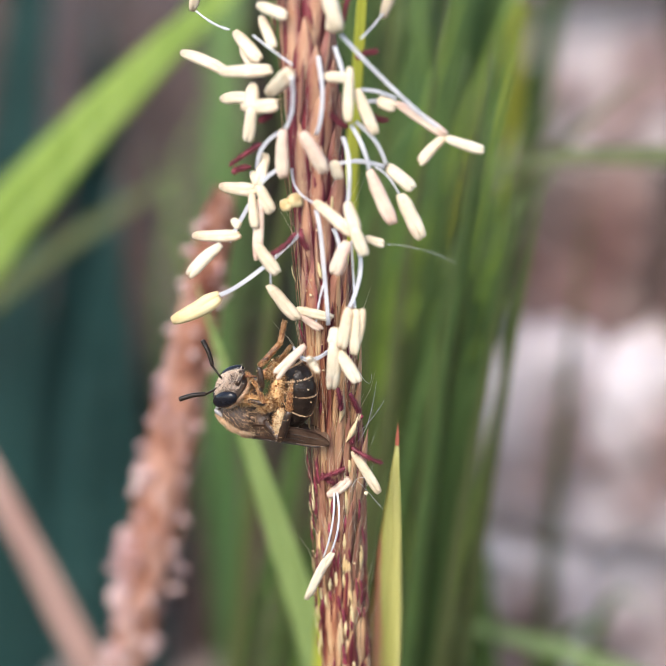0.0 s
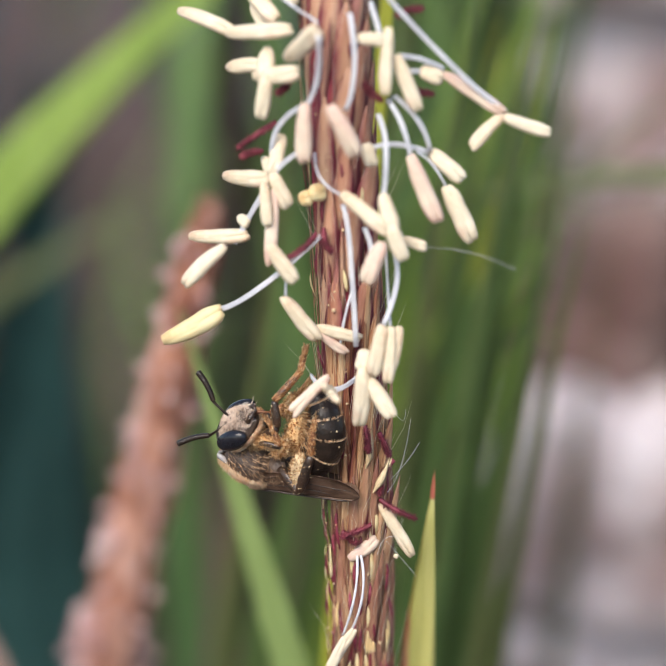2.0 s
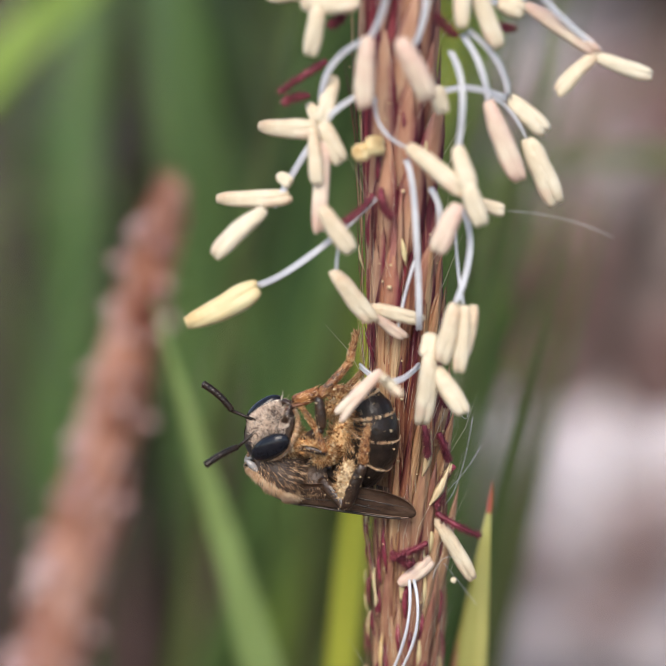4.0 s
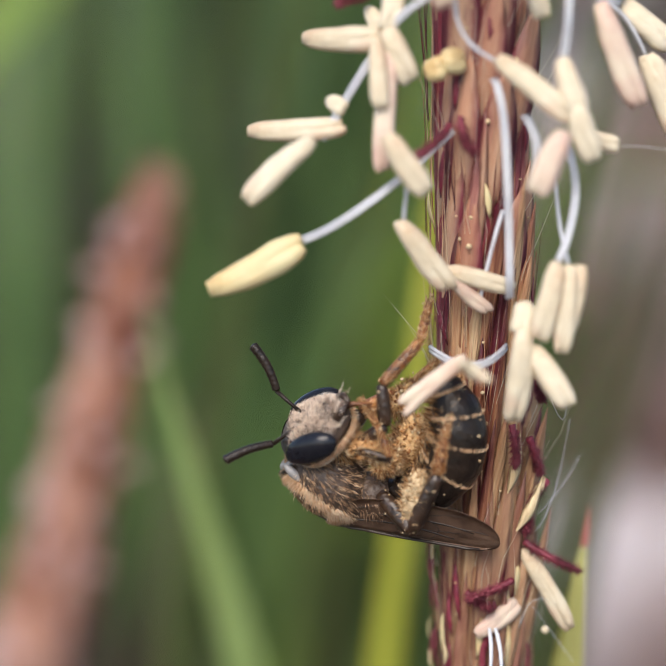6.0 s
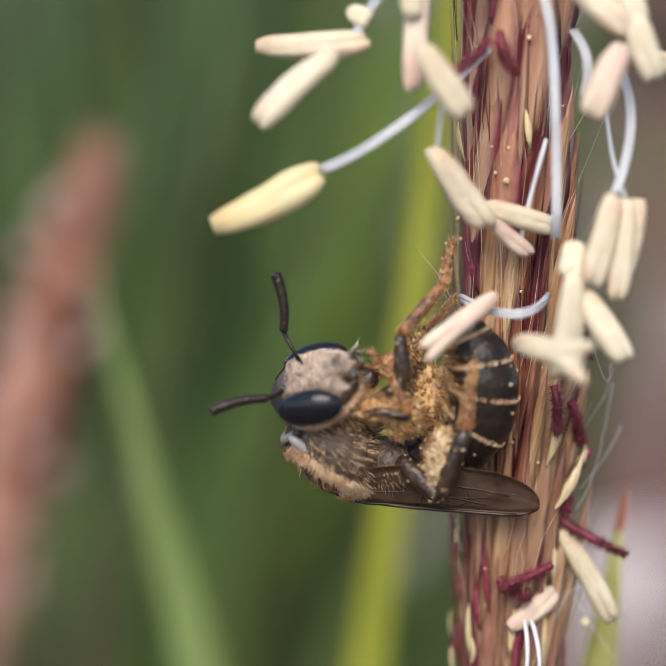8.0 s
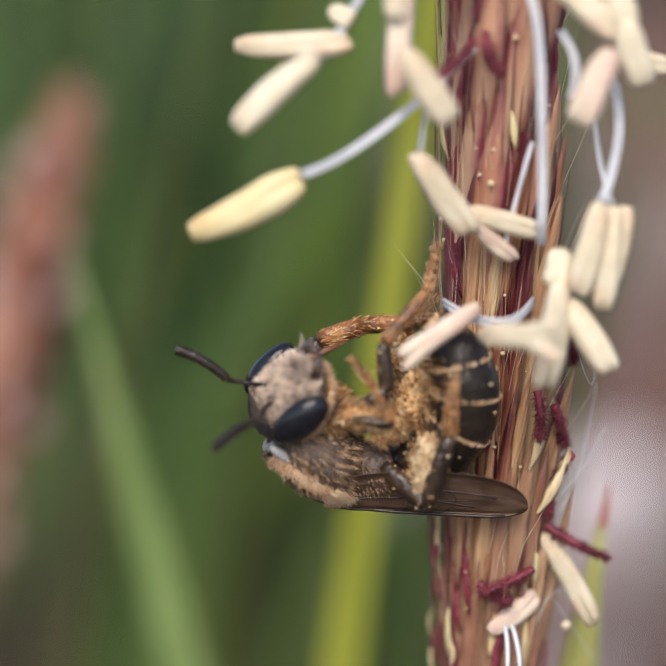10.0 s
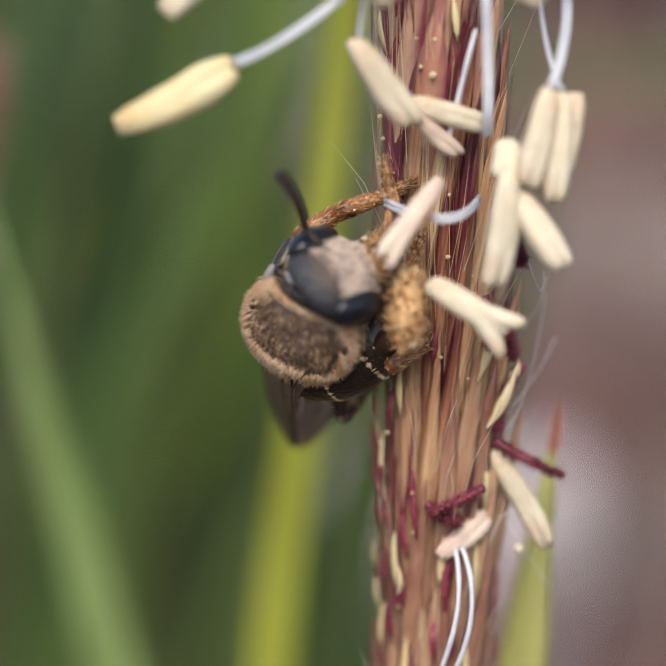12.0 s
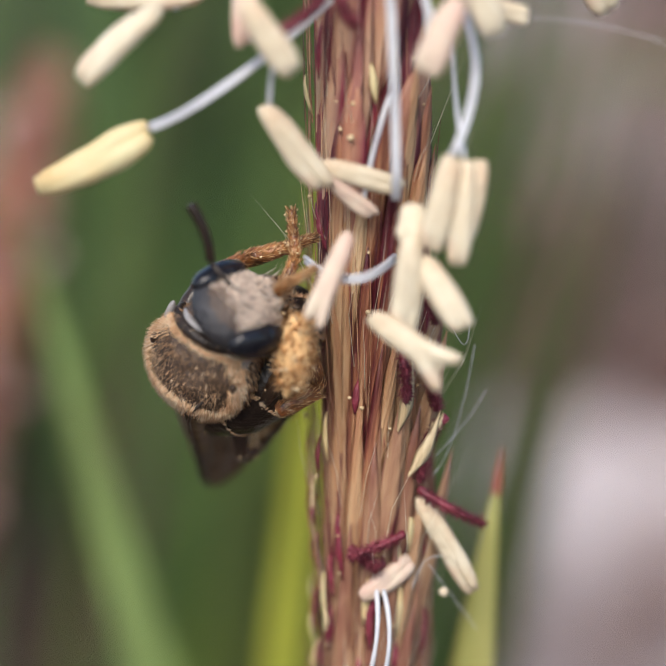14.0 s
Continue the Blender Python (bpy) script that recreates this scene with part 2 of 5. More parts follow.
STONE = material("pale_stone", [(0.3, (0.45, 0.38, 0.385)), (0.5, (0.60, 0.535, 0.54)), (0.7, (0.69, 0.63, 0.64))], 0.8, 60, bump=0.7, detail=7, random_shift=0.2,
                 second=((0.21, 0.13, 0.12), 62, 0.55, 0.68))
STONE_BROWN = material("brown_stone", [(0.3, (0.105, 0.078, 0.066)), (0.5, (0.170, 0.135, 0.122)), (0.7, (0.25, 0.21, 0.198))], 0.85, 90, bump=0.8, detail=7, random_shift=0.15,
                       second=((0.15, 0.08, 0.07), 60, 0.54, 0.66))
# far darker than STONE_BROWN: the shade of the grass is in the colour
STONE_SHADED = material("shaded_stone", [(0.3, (0.022, 0.014, 0.013)), (0.5, (0.045, 0.030, 0.027)), (0.7, (0.085, 0.060, 0.056))], 0.9, 40, bump=0.8, detail=7)
# dark red-brown of shaded soil and gaps, worn by leaf-shaped sheets
GAP_DARK = material("shaded_gap", [(0.3, (0.040, 0.023, 0.020)), (0.55, (0.075, 0.044, 0.040)), (0.75, (0.150, 0.098, 0.088))], 0.7, 150, (2, 2, 0.6), 0.5)
LITTER = material("dry_litter", [(0.3, (0.10, 0.045, 0.035)), (0.7, (0.26, 0.14, 0.11))], 0.8, 120, bump=0.5, random_shift=0.5, island=True)


# ---- mesh helpers ----
def mesh_of(name, bm, mat, smooth=True):
    me = bpy.data.meshes.new(name)
    bm.normal_update()
    bm.to_mesh(me)
    bm.free()
    me.materials.append(mat)
    for p in me.polygons:
        p.use_smooth = smooth
    return me


def part(name, bm, mat, parent, label="", world_space=False, smooth=True):
    """Links a bmesh as one mesh object under a thing or a part; world_space: its vertices are in world coordinates."""
    ob = new(name, mesh_of(name, bm, mat, smooth))
    ob.parent = parent
    if world_space:
        ob.matrix_parent_inverse = Matrix.Translation(parent_place(parent)).inverted()
    if label:
        ob["label"] = label
    return ob


def parent_place(ob):
    v = Vector(ob.location)
    while ob.parent:
        ob = ob.parent
        v = v + ob.location
    return v


def root(name, place, label, category, group="", kind=""):
    ob = new(name)
    ob.empty_display_size = 0.002
    ob.location = place
    return tagged(ob, label, category, group, kind)


def frame_of(fwd, up, place=(0, 0, 0)):
    """A pose whose x axis is fwd and whose z axis is near up."""
    x = Vector(fwd).normalized()
    y = Vector(up).cross(x).normalized()
    z = x.cross(y)
    return Matrix.Translation(place) @ Matrix((x, y, z)).transposed().to_4x4()


def sweep(bm, pts, radii, seg=10, flat=1.0, lobe=0.0, side=(0, 1, 0), caps=True):
    """A tube along pts; radii per point; flat squeezes it across side; lobe gives a two-lobed section."""
    pts = [Vector(p) for p in pts]
    rings = []
    s0 = Vector(side)
    for i, p in enumerate(pts):
        t = (pts[min(i + 1, len(pts) - 1)] - pts[max(i - 1, 0)]).normalized()
        a = s0 - t * s0.dot(t)
        if a.length < 1e-9:
            a = t.orthogonal()
        a.normalize()
        s0 = a
        c = t.cross(a)
        ring = []
        for k in range(seg):
            w = 2 * math.pi * k / seg
            r = radii[i] * (1 + lobe * math.cos(2 * w))
            ring.append(bm.verts.new(p + c * (r * math.cos(w)) + a * (r * math.sin(w) * flat)))
        rings.append(ring)
    for r0, r1 in zip(rings, rings[1:]):
        for k in range(seg):
            bm.faces.new((r0[k], r0[(k + 1) % seg], r1[(k + 1) % seg], r1[k]))
    if caps:
        bm.faces.new(rings[0][::-1])
        bm.faces.new(rings[-1])
    return rings


def curve3(a, m, b, n):
    """n + 1 points of a smooth arc from a over m to b."""
    a, m, b = Vector(a), Vector(m), Vector(b)
    c = 2 * m - (a + b) / 2
    return [a * (1 - u) ** 2 + c * 2 * u * (1 - u) + b * u * u for u in (i / n for i in range(n + 1))]


def bezier(a, c, b, n):
    a, c, b = Vector(a), Vector(c), Vector(b)
    return [a * (1 - u) ** 2 + c * 2 * u * (1 - u) + b * u * u for u in (i / n for i in range(n + 1))]


def ellipsoid(bm, place, semi, m=None, seg=20, rings=12, rough=0.0, freq=3.0):
    res = bmesh.ops.create_uvsphere(bm, u_segments=seg, v_segments=rings, radius=1.0)
    for v in res["verts"]:
        k = 1 + rough * noise.noise(v.co * freq)
        v.co = Vector((v.co.x * semi[0], v.co.y * semi[1], v.co.z * semi[2])) * k
        if m is not None:
            v.co = m @ v.co
        v.co += Vector(place)
    return res["verts"]


def hair(bm, p, d, length, width, curl=0.2):
    """One tapered, slightly bent hair of three sides."""
    d = Vector(d).normalized()
    a = d.orthogonal().normalized()
    c = d.cross(a)
    mid = p + d * length * 0.55 + a * (curl * length * random.uniform(-1, 1)) * 0.4 + c * (curl * length * random.uniform(-1, 1)) * 0.4
    tip = p + d * length + a * (curl * length * random.uniform(-1, 1)) + c * (curl * length * random.uniform(-1, 1))
    lo = [bm.verts.new(p + (a * math.cos(w) + c * math.sin(w)) * width) for w in (0, 2.09, 4.19)]
    hi = [bm.verts.new(mid + (a * math.cos(w) + c * math.sin(w)) * width * 0.7) for w in (0, 2.09, 4.19)]
    top = bm.verts.new(tip)
    for k in range(3):
        j = (k + 1) % 3
        bm.faces.new((lo[k], lo[j], hi[j], hi[k]))
        bm.faces.new((hi[k], hi[j], top))


def fur_on(bm, place, semi, m, count, length, width, lean, keep):
    """Hairs over an ellipsoid, leaning along lean, where keep(unit direction) holds."""
    made = 0
    while made < count:
        u = Vector((random.gauss(0, 1), random.gauss(0, 1), random.gauss(0, 1))).normalized()
        if not keep(u):
            continue
        p = Vector((u.x * semi[0], u.y * semi[1], u.z * semi[2]))
        n = Vector((u.x / semi[0], u.y / semi[1], u.z / semi[2])).normalized()
        d = n + Vector(lean) * random.uniform(0.5, 1.1)
        if m is not None:
            p, d = m @ p, m.to_3x3() @ d
        hair(bm, p + Vector(place), d, length * random.uniform(0.55, 1.15), width)
        made += 1


def grains(bm, place, spread, count, size):
    for _ in range(count):
        o = Vector(place) + Vector((random.gauss(0, spread[0]), random.gauss(0, spread[1]), random.gauss(0, spread[2])))
        r = size * random.uniform(0.5, 1.3)
        bmesh.ops.create_icosphere(bm, subdivisions=1, radius=r, matrix=Matrix.Translation(o) @ Matrix.Diagonal((random.uniform(0.8, 1.3), 1, random.uniform(0.8, 1.2), 1)))


# ---- ground ----
GROUND = -0.085


def lie(x, y):
    """The ground's height."""
    far = max(0.0, math.hypot(x, y) - 0.25)
    return GROUND + 0.006 * noise.noise(Vector((x * 18, y * 18, 0))) + 0.02 * noise.noise(Vector((x * 3, y * 3, 4))) * min(1, far * 3)


def ground():
    bm = bmesh.new()
    ticks = [s * (0.012 * i + 0.0009 * i ** 3.1) for s in (-1, 1) for i in range(0 if s > 0 else 1, 61)]
    ticks.sort()
    grid = [[bm.verts.new((x, y, lie(x, y))) for x in ticks] for y in ticks]
    for r0, r1 in zip(grid, grid[1:]):
        for k in range(len(ticks) - 1):
            bm.faces.new((r0[k], r0[k + 1], r1[k + 1], r1[k]))
    tagged(new("ground", mesh_of("ground", bm, SOIL)), "bare dark brown soil with reddish crumbs", "ground", kind="structure")


ground()


def stone(place, semi, turn, mat, label):
    bm = bmesh.new()
    bmesh.ops.create_icosphere(bm, subdivisions=4, radius=1.0)
    seed = Vector((random.uniform(0, 50), 0, 0))
    for v in bm.verts:
        n = v.co.normalized()
        k = 1 + 0.16 * noise.noise(n * 1.3 + seed) + 0.07 * noise.noise(n * 4 + seed) + 0.02 * noise.noise(n * 14 + seed)
        q = (abs(n.x) ** 6 + abs(n.y) ** 6 + abs(n.z) ** 6) ** (-1 / 6)
        v.co = Vector((n.x * semi[0], n.y * semi[1], n.z * semi[2])) * (k * q)
    ob = new("stone", mesh_of("stone", bm, mat))
    ob.matrix_world = pose(*place, *turn)
    tagged(ob, label, "stone", "stones behind the grass")


PALE_LABEL, BROWN_LABEL = "pale mauve-grey weathered stone with brown stains", "rough reddish-brown stained stone between paler ones"
# the bank behind, then the smaller stones that lie before it
for x, y, z, a, b, c, r, brown in (
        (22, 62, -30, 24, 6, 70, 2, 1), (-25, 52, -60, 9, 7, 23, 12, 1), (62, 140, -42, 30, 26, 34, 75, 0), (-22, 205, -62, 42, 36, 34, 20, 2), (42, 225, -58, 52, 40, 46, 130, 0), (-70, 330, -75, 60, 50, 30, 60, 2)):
    stone((x * MM, y * MM, z * MM), (a * MM, b * MM, c * MM), (0, 0, r), (STONE, STONE_BROWN, STONE_SHADED)[brown], (PALE_LABEL, BROWN_LABEL, "red-brown stone, the shade of the grass put into its colour")[brown])
# a bank of loose stones: pale below, a stained layer at mid height, paler again above
dice = random.Random(11)
for row, (z, half) in enumerate(((-76, 6.5), (-64, 6.5), (-53, 6), (-42, 6), (-32, 5.6), (-22, 5.6), (-12, 5.2), (-3, 5), (6, 5), (15, 5), (24, 5.5))):
    for k in range(6):
        x = (-2.9 if z < -20 else -0.3) + 7.4 * k + dice.uniform(-0.6, 0.6)
        brown = dice.random() < (0.75 if k >= 1 and -26 < z < -16 else 0.0 if k == 0 and z < -16 else 0.12 if z < -16 else 0.9 if z < -8 else 0.0 if k == 0 else 0.95)
        stone((x * MM, (50 + dice.uniform(-2, 3)) * MM, z * MM), (dice.uniform(3.7, 4.3) * MM, 5 * MM, half * dice.uniform(0.95, 1.12) * MM), (dice.uniform(-8, 8), dice.uniform(-10, 10), dice.uniform(-15, 15)),
              STONE_BROWN if brown else STONE, BROWN_LABEL if brown else PALE_LABEL)


# ---- grass ----
def blade_mesh(bm, a, c, b, width, tip=0.04, fold=0.25, n=18, face=(0, -1, 0), taper=1.0, base=0.75):
    """A folded, tapering leaf with thickness from its base a to its tip b, bent towards c."""
    pts = bezier(a, c, b, n)
    rows = []
    for i, p in enumerate(pts):
        u = i / n
        t = (pts[min(i + 1, n)] - pts[max(i - 1, 0)]).normalized()
        f = (Vector(face) - t * Vector(face).dot(t)).normalized()
        s = t.cross(f)
        w = width / 2 * (min(1.0, base + 2.5 * u if base < 0.5 else base + u) * (1 - max(0.0, (u - 1 + taper) / taper) ** 1.3) + tip * 0.2)
        th = width * 0.06
        rows.append([bm.verts.new(p + s * w), bm.verts.new(p + s * w * 0.5 - f * w * fold * 0.6), bm.verts.new(p - f * w * fold),
                     bm.verts.new(p - s * w * 0.5 - f * w * fold * 0.6), bm.verts.new(p - s * w),
                     bm.verts.new(p - s * w * 0.5 - f * (w * fold * 0.6 + th)), bm.verts.new(p - f * (w * fold + th * 1.4)), bm.verts.new(p + s * w * 0.5 - f * (w * fold * 0.6 + th))])
    for r0, r1 in zip(rows, rows[1:]):
        for k in range(8):
            bm.faces.new((r0[k], r0[(k + 1) % 8], r1[(k + 1) % 8], r1[k]))
    bm.faces.new(rows[-1])


def grass_blade(a, c, b, width, mat, label, face=(0, -1, 0), taper=1.0, red=None, n=18):
    thing = root("grass_blade", Vector(a) * MM, label, "grass", "grass blades near the spike")
    bm = bmesh.new()
    blade_mesh(bm, Vector(a) * MM, Vector(c) * MM, Vector(b) * MM, width * MM, face=face, taper=taper, n=n)
    part("leaf", bm, mat, thing, world_space=True)
    bm = bmesh.new()
    pts = bezier(Vector(a) * MM, Vector(c) * MM, Vector(b) * MM, 24)[:-1]
    f = Vector(face).normalized()
    sweep(bm, [p + f * width * MM * (-0.02) for p in pts], [width * MM * 0.05 * (1.05 - i / 24) for i in range(24)], 6)
    part("midrib", bm, mat, thing, world_space=True)
    if red:
        bm = bmesh.new()
        blade_mesh(bm, Vector(red[0]) * MM, (Vector(red[0]) + Vector(red[1])) * MM / 2, Vector(red[1]) * MM, red[2] * MM, face=face)
        part("leaf_tip", bm, BLADE_TIP, thing, "pinkish red tip", world_space=True)
    return thing


grass_blade((-5, 8, -84), (-2.9, 7, -19), (0.2, 7, 18), 0.9, BLADE_LIME, "upright lime green grass blade behind the flower spike", taper=0.4)
grass_blade((0.6, 1, -84), (-0.45, 1, -45), (2.345, 1.2, -5.35), 1.35, BLADE_EDGE, "narrow yellow-green grass blade with a red tip", taper=0.10, n=60,
            red=((2.325, 1.13, -5.85), (2.375, 1.1, -5.0), 0.15))
grass_blade((13.5, 10, -84), (3.7, 9, -38), (-7.7, 9, -3.2), 1.60, BLADE_PALE, "pale green grass blade leaning across the soil", taper=0.22, n=50)
grass_blade((-62, 20, -84), (-44, 27, -20), (-8, 29, 8.5), 4.2, BLADE, "broad bright green arching grass blade", face=(0.3, -1, 0.5), taper=0.4)
grass_blade((-92, 45, -84), (-44, 40, -19), (-16, 40, -5.5), 2.2, BLADE_OLIVE, "dull olive grass blade bending low", face=(0.2, -1, 0.6), taper=0.5)
grass_blade((38, 29, -84), (27, 26.5, -21.0), (-7.5, 26, -24.0), 1.7, BLADE_PALE, "pale green grass blade lying low across the stones", face=(0, -1, 0.8), taper=0.4)
grass_blade((90, 34, -84), (34, 27, 14), (-6, 26.5, -4.5), 2.8, BLADE_OLIVE, "green grass blade arching before the stones", face=(0, -1, 0.6), taper=0.6)
# leaf-shaped sheet added for the dark soil between the blades
grass_blade((-14.5, 36, -84), (-14.0, 34, -55), (-13.6, 32, -16), 4.6, GAP_DARK, "dark red-brown leaf-shaped sheet for shaded soil deep in the grass", face=(0.2, -1, 0.1), taper=0.5)
# broad sheet added on the left to stand for dense shade in the sward
grass_blade((-44, 84, -84), (-42, 80, -40), (-37, 72, -6), 15, BLADE_TEAL_SHADE, "broad blue-green leaf with shade put into its dark colour", taper=0.7)
# two dark sheets added for shadowed gaps at the stones
grass_blade((-6, 28, -84), (-5, 27, -40), (-5.5, 26, -17), 3.0, GAP_DARK, "dark red-brown leaf-shaped sheet for a shaded gap before the stones", face=(0.2, -1, 0.1), taper=0.5)
grass_blade((-4, 30, -84), (-1.5, 29, -45), (-2.5, 28, -20), 2.0, GAP_DARK, "dark red-brown leaf-shaped sheet for a shaded gap before the stones", face=(-0.3, -1, 0.1), taper=0.5)
grass_blade((-12, 60, -84), (-9, 52, -10), (-2, 46, 8), 3.0, BLADE_LIME, "bright yellow-green grass blade bending over", face=(0.2, -1, 0.5), taper=0.5)
grass_blade((-6, 62, -84), (-16, 55, 0), (-24, 50, 2), 2.0, BLADE_OLIVE, "dull green arching grass blade deep in the sward", face=(0.2, -1, 0.6), taper=0.5)
grass_blade((-50, 70, -84), (-46, 70, -30), (-36, 66, 14), 9, BLADE_TEAL_SHADE, "broad blue-green leaf with shade put into its dark colour", taper=0.8)
# a lower sheet, added for the same shade on the left
grass_blade((-30, 48, -84), (-29, 46, -40), (-25, 44, -9), 9, BLADE_TEAL_SHADE, "broad blue-green leaf with shade put into its dark colour", taper=0.5)
# two more added sheets that darken the left like shaded ground
grass_blade((-22, 52, -84), (-21.5, 50, -40), (-19.5, 48, -11), 6, GAP_DARK, "dark red-brown leaf-shaped sheet for shaded soil deep in the grass", face=(0.2, -1, 0.1), taper=0.5)
grass_blade((-64, 98, -84), (-62, 96, -40), (-56, 92, 6), 20, GAP_DARK, "brown leaf-shaped sheet standing for the shade behind the grass", taper=0.4)
grass_blade((11, 20, -84), (-9, 20, -42), (-31, 20, 2), 1.7, DRY, "dry pinkish brown grass stalk leaning over", taper=0.3)


for k in range(26):
    y = dice.uniform(13, 30)
    edge = 24 - 0.2235 * (y + 76.6)
    lean, top = dice.gauss(4.0, 2.6), dice.uniform(-6, 12)
    x = min(dice.uniform(-6.2, 3.2), edge - max(0, lean))
    grass_blade((x - 6 - lean, y + 6, -84), (x - 3.2 - 0.3 * lean, y + 1, -14), (x + lean, y, top - abs(lean) * 0.4), dice.uniform(0.5, 1.1), dice.choice((SOFT, SOFT, BLADE, BLADE_OLIVE)),
                "thin soft green grass blade leaning towards the stones", face=(0.2, -1, 0.2), taper=0.6)
for k in range(7):
    y = dice.uniform(24, 36)
    x, z, lean = dice.uniform(-11.5, -6.5), dice.uniform(-13, -7), dice.uniform(5, 9.5)
    grass_blade((x - 7, y + 6, -84), (x - 2, y, z - 8), (x + lean, y - 1, z + 9 + dice.uniform(-3, 4)), dice.uniform(0.9, 2.0), dice.choice((SOFT, BLADE, BLADE, BLADE_OLIVE)),
                "soft green grass blade leaning over towards the stones", face=(0.3, -1, 0.3), taper=0.6)
for k in range(7):
    y = dice.uniform(12.5, 16)
    x = 24 - 0.2235 * (y + 76.6) - dice.uniform(0.6, 3.6)
    grass_blade((x - 10, y + 6, -84), (x - 4.5, y + 1, -19), (x + dice.uniform(-0.4, 1.6), y, dice.uniform(-4, 9)), dice.uniform(0.5, 1.2), dice.choice((SOFT, SOFT, BLADE_OLIVE, BLADE_OLIVE)),
                "soft green grass blade leaning towards the stones", face=(0.2, -1, 0.2), taper=0.7)
for k in range(7):
    x, y = 2.0 + 0.36 * k + dice.uniform(-0.2, 0.2), dice.uniform(13.5, 16)
    grass_blade((x - 11, y + 6, -84), (x - 4, y + 1, -17), (x, y, dice.uniform(-1, 8)), dice.uniform(0.7, 1.2), dice.choice((SOFT, BLADE_OLIVE, BLADE_OLIVE)),
                "soft green grass blade leaning towards the stones", face=(0.2, -1, 0.2), taper=0.6)
grass_blade((-16, 34, -84), (-9, 30, -18), (0.6, 28, 6), 2.3, BLADE, "broad bright green blade leaning towards the stones", face=(0.3, -1, 0.3), taper=0.5)
grass_blade((-30, 40, -84), (-12, 36, -10), (5.6, 34, 0.6), 1.5, BLADE_OLIVE, "dull green blade bending over before the stones", face=(0.2, -1, 0.5), taper=0.6)
grass_blade((-3, 44, -84), (-1.6, 41, -28), (1.4, 40, -6.5), 0.9, BLADE_OLIVE, "thin dull green stalk before the stones", face=(0.2, -1, 0.2), taper=0.5)
# dark sheets added where shaded soil shows through the grass
grass_blade((-31, 56, -84), (-29.5, 51, -40), (-26, 48, -8), 9, GAP_DARK, "dark red-brown leaf-shaped sheet for shaded soil deep in the grass", face=(0.2, -1, 0.1), taper=0.6)
grass_blade((-16, 44, -84), (-14, 41, -40), (-11.5, 39, -12.5), 4.5, GAP_DARK, "dark red-brown leaf-shaped sheet for shaded soil deep in the grass", face=(0.2, -1, 0.1), taper=0.6)
for k in range(10):
    x, y = dice.uniform(-8.5, 0.5), dice.uniform(27, 38)
    lean = dice.gauss(0.5, 4.0)
    grass_blade((x, y + 3, -84), (x + 0.2 * lean, y, -17), (x + lean, y - 1, -21 - dice.uniform(0, 6) - 0.3 * abs(lean)), dice.uniform(0.7, 1.4), dice.choice((SOFT, BLADE, BLADE, BLADE_PALE)),
                "short green grass blade drooping low before the stones", face=(0.1, -1, 0.4), taper=0.6)
# a dry leaf edge along the pale blade
grass_blade((16.6, 10.6, -84), (5.4, 9.6, -38), (-6.9, 9.6, -7.0), 0.8, DRY, "narrow dry pinkish leaf beside a pale blade", taper=0.2, n=40)
for x, y, lean, w in ((-8.4, 30, -3.4, 1.9), (-6.0, 38, 1.8, 1.7), (-4.6, 27, -2.6, 1.6), (-3.2, 35, 1.9, 1.6), (-1.8, 26, -2.0, 1.6), (-10.5, 42, 3.5, 2.0), (-3.8, 44, 3.4, 1.9)):
    grass_blade((x - lean * 3, y + 3, -84), (x - lean * 0.8, y, -25), (x + lean * 1.4, y - 1, 20 - abs(lean) * 2), w, SOFT, "mid-green upright grass blade standing behind the spike", face=(lean * 0.2, -1, 0.2), taper=0.4)


def sward():
    bm = bmesh.new()
    for k in range(1500):
        if k < 270:
            y = random.uniform(0.05, 0.12)
            x = random.triangular(-0.0145 - 0.22 * (y - 0.05), 0.0, -0.010 - 0.22 * (y - 0.05))
        else:
            y = 0.12 + 0.75 * random.random() ** 1.6
            x = random.uniform(-0.16, 0.10) * (1 + 2.5 * y) - 0.10 * y
            if x > -0.013 - 0.27 * (y - 0.05) and y < 0.3:
                continue
            if x < -0.018 - 0.25 * (y - 0.05) and random.random() < 0.985:
                continue
        h = random.uniform(0.05, 0.12) + 0.02 * random.random()
        a = Vector((x, y, lie(x, y) - 0.003))
        loose = 0.2 if k < 270 else 0.6
        b = a + Vector((random.gauss(0.02 if k < 270 else 0, 0.05) * loose, random.gauss(0, 0.03) * loose, h))
        m = (a + b) / 2 + Vector((random.gauss(0, 0.008), random.gauss(0, 0.008), h * 0.18))
        blade_mesh(bm, a, m, b, random.uniform(0.002, 0.0042) * (0.7 if k < 270 else 1.15), n=6, face=(random.uniform(-0.8, 0.8), -1, 0.3), taper=0.7)
    tagged(new("grass", mesh_of("grass", bm, SWARD)), "thick green grass growing out of the soil", "grass", kind="stuff")


def litter():
    bm = bmesh.new()
    for _ in range(500):
        x, y = random.uniform(-0.25, 0.25), random.uniform(0.03, 0.7)
        a = Vector((x, y, lie(x, y) + 0.001))
        d = Vector((random.gauss(0, 1), random.gauss(0, 1), random.uniform(0, 0.4))).normalized() * random.uniform(0.01, 0.035)
        blade_mesh(bm, a, a + d / 2 + Vector((0, 0, 0.003)), a + d, random.uniform(0.002, 0.006), n=4, face=(0, 0, 1))
    tagged(new("leaf_litter", mesh_of("leaf_litter", bm, LITTER)), "dry red-brown leaf litter on the soil", "leaf litter", kind="stuff")


sward()
litter()


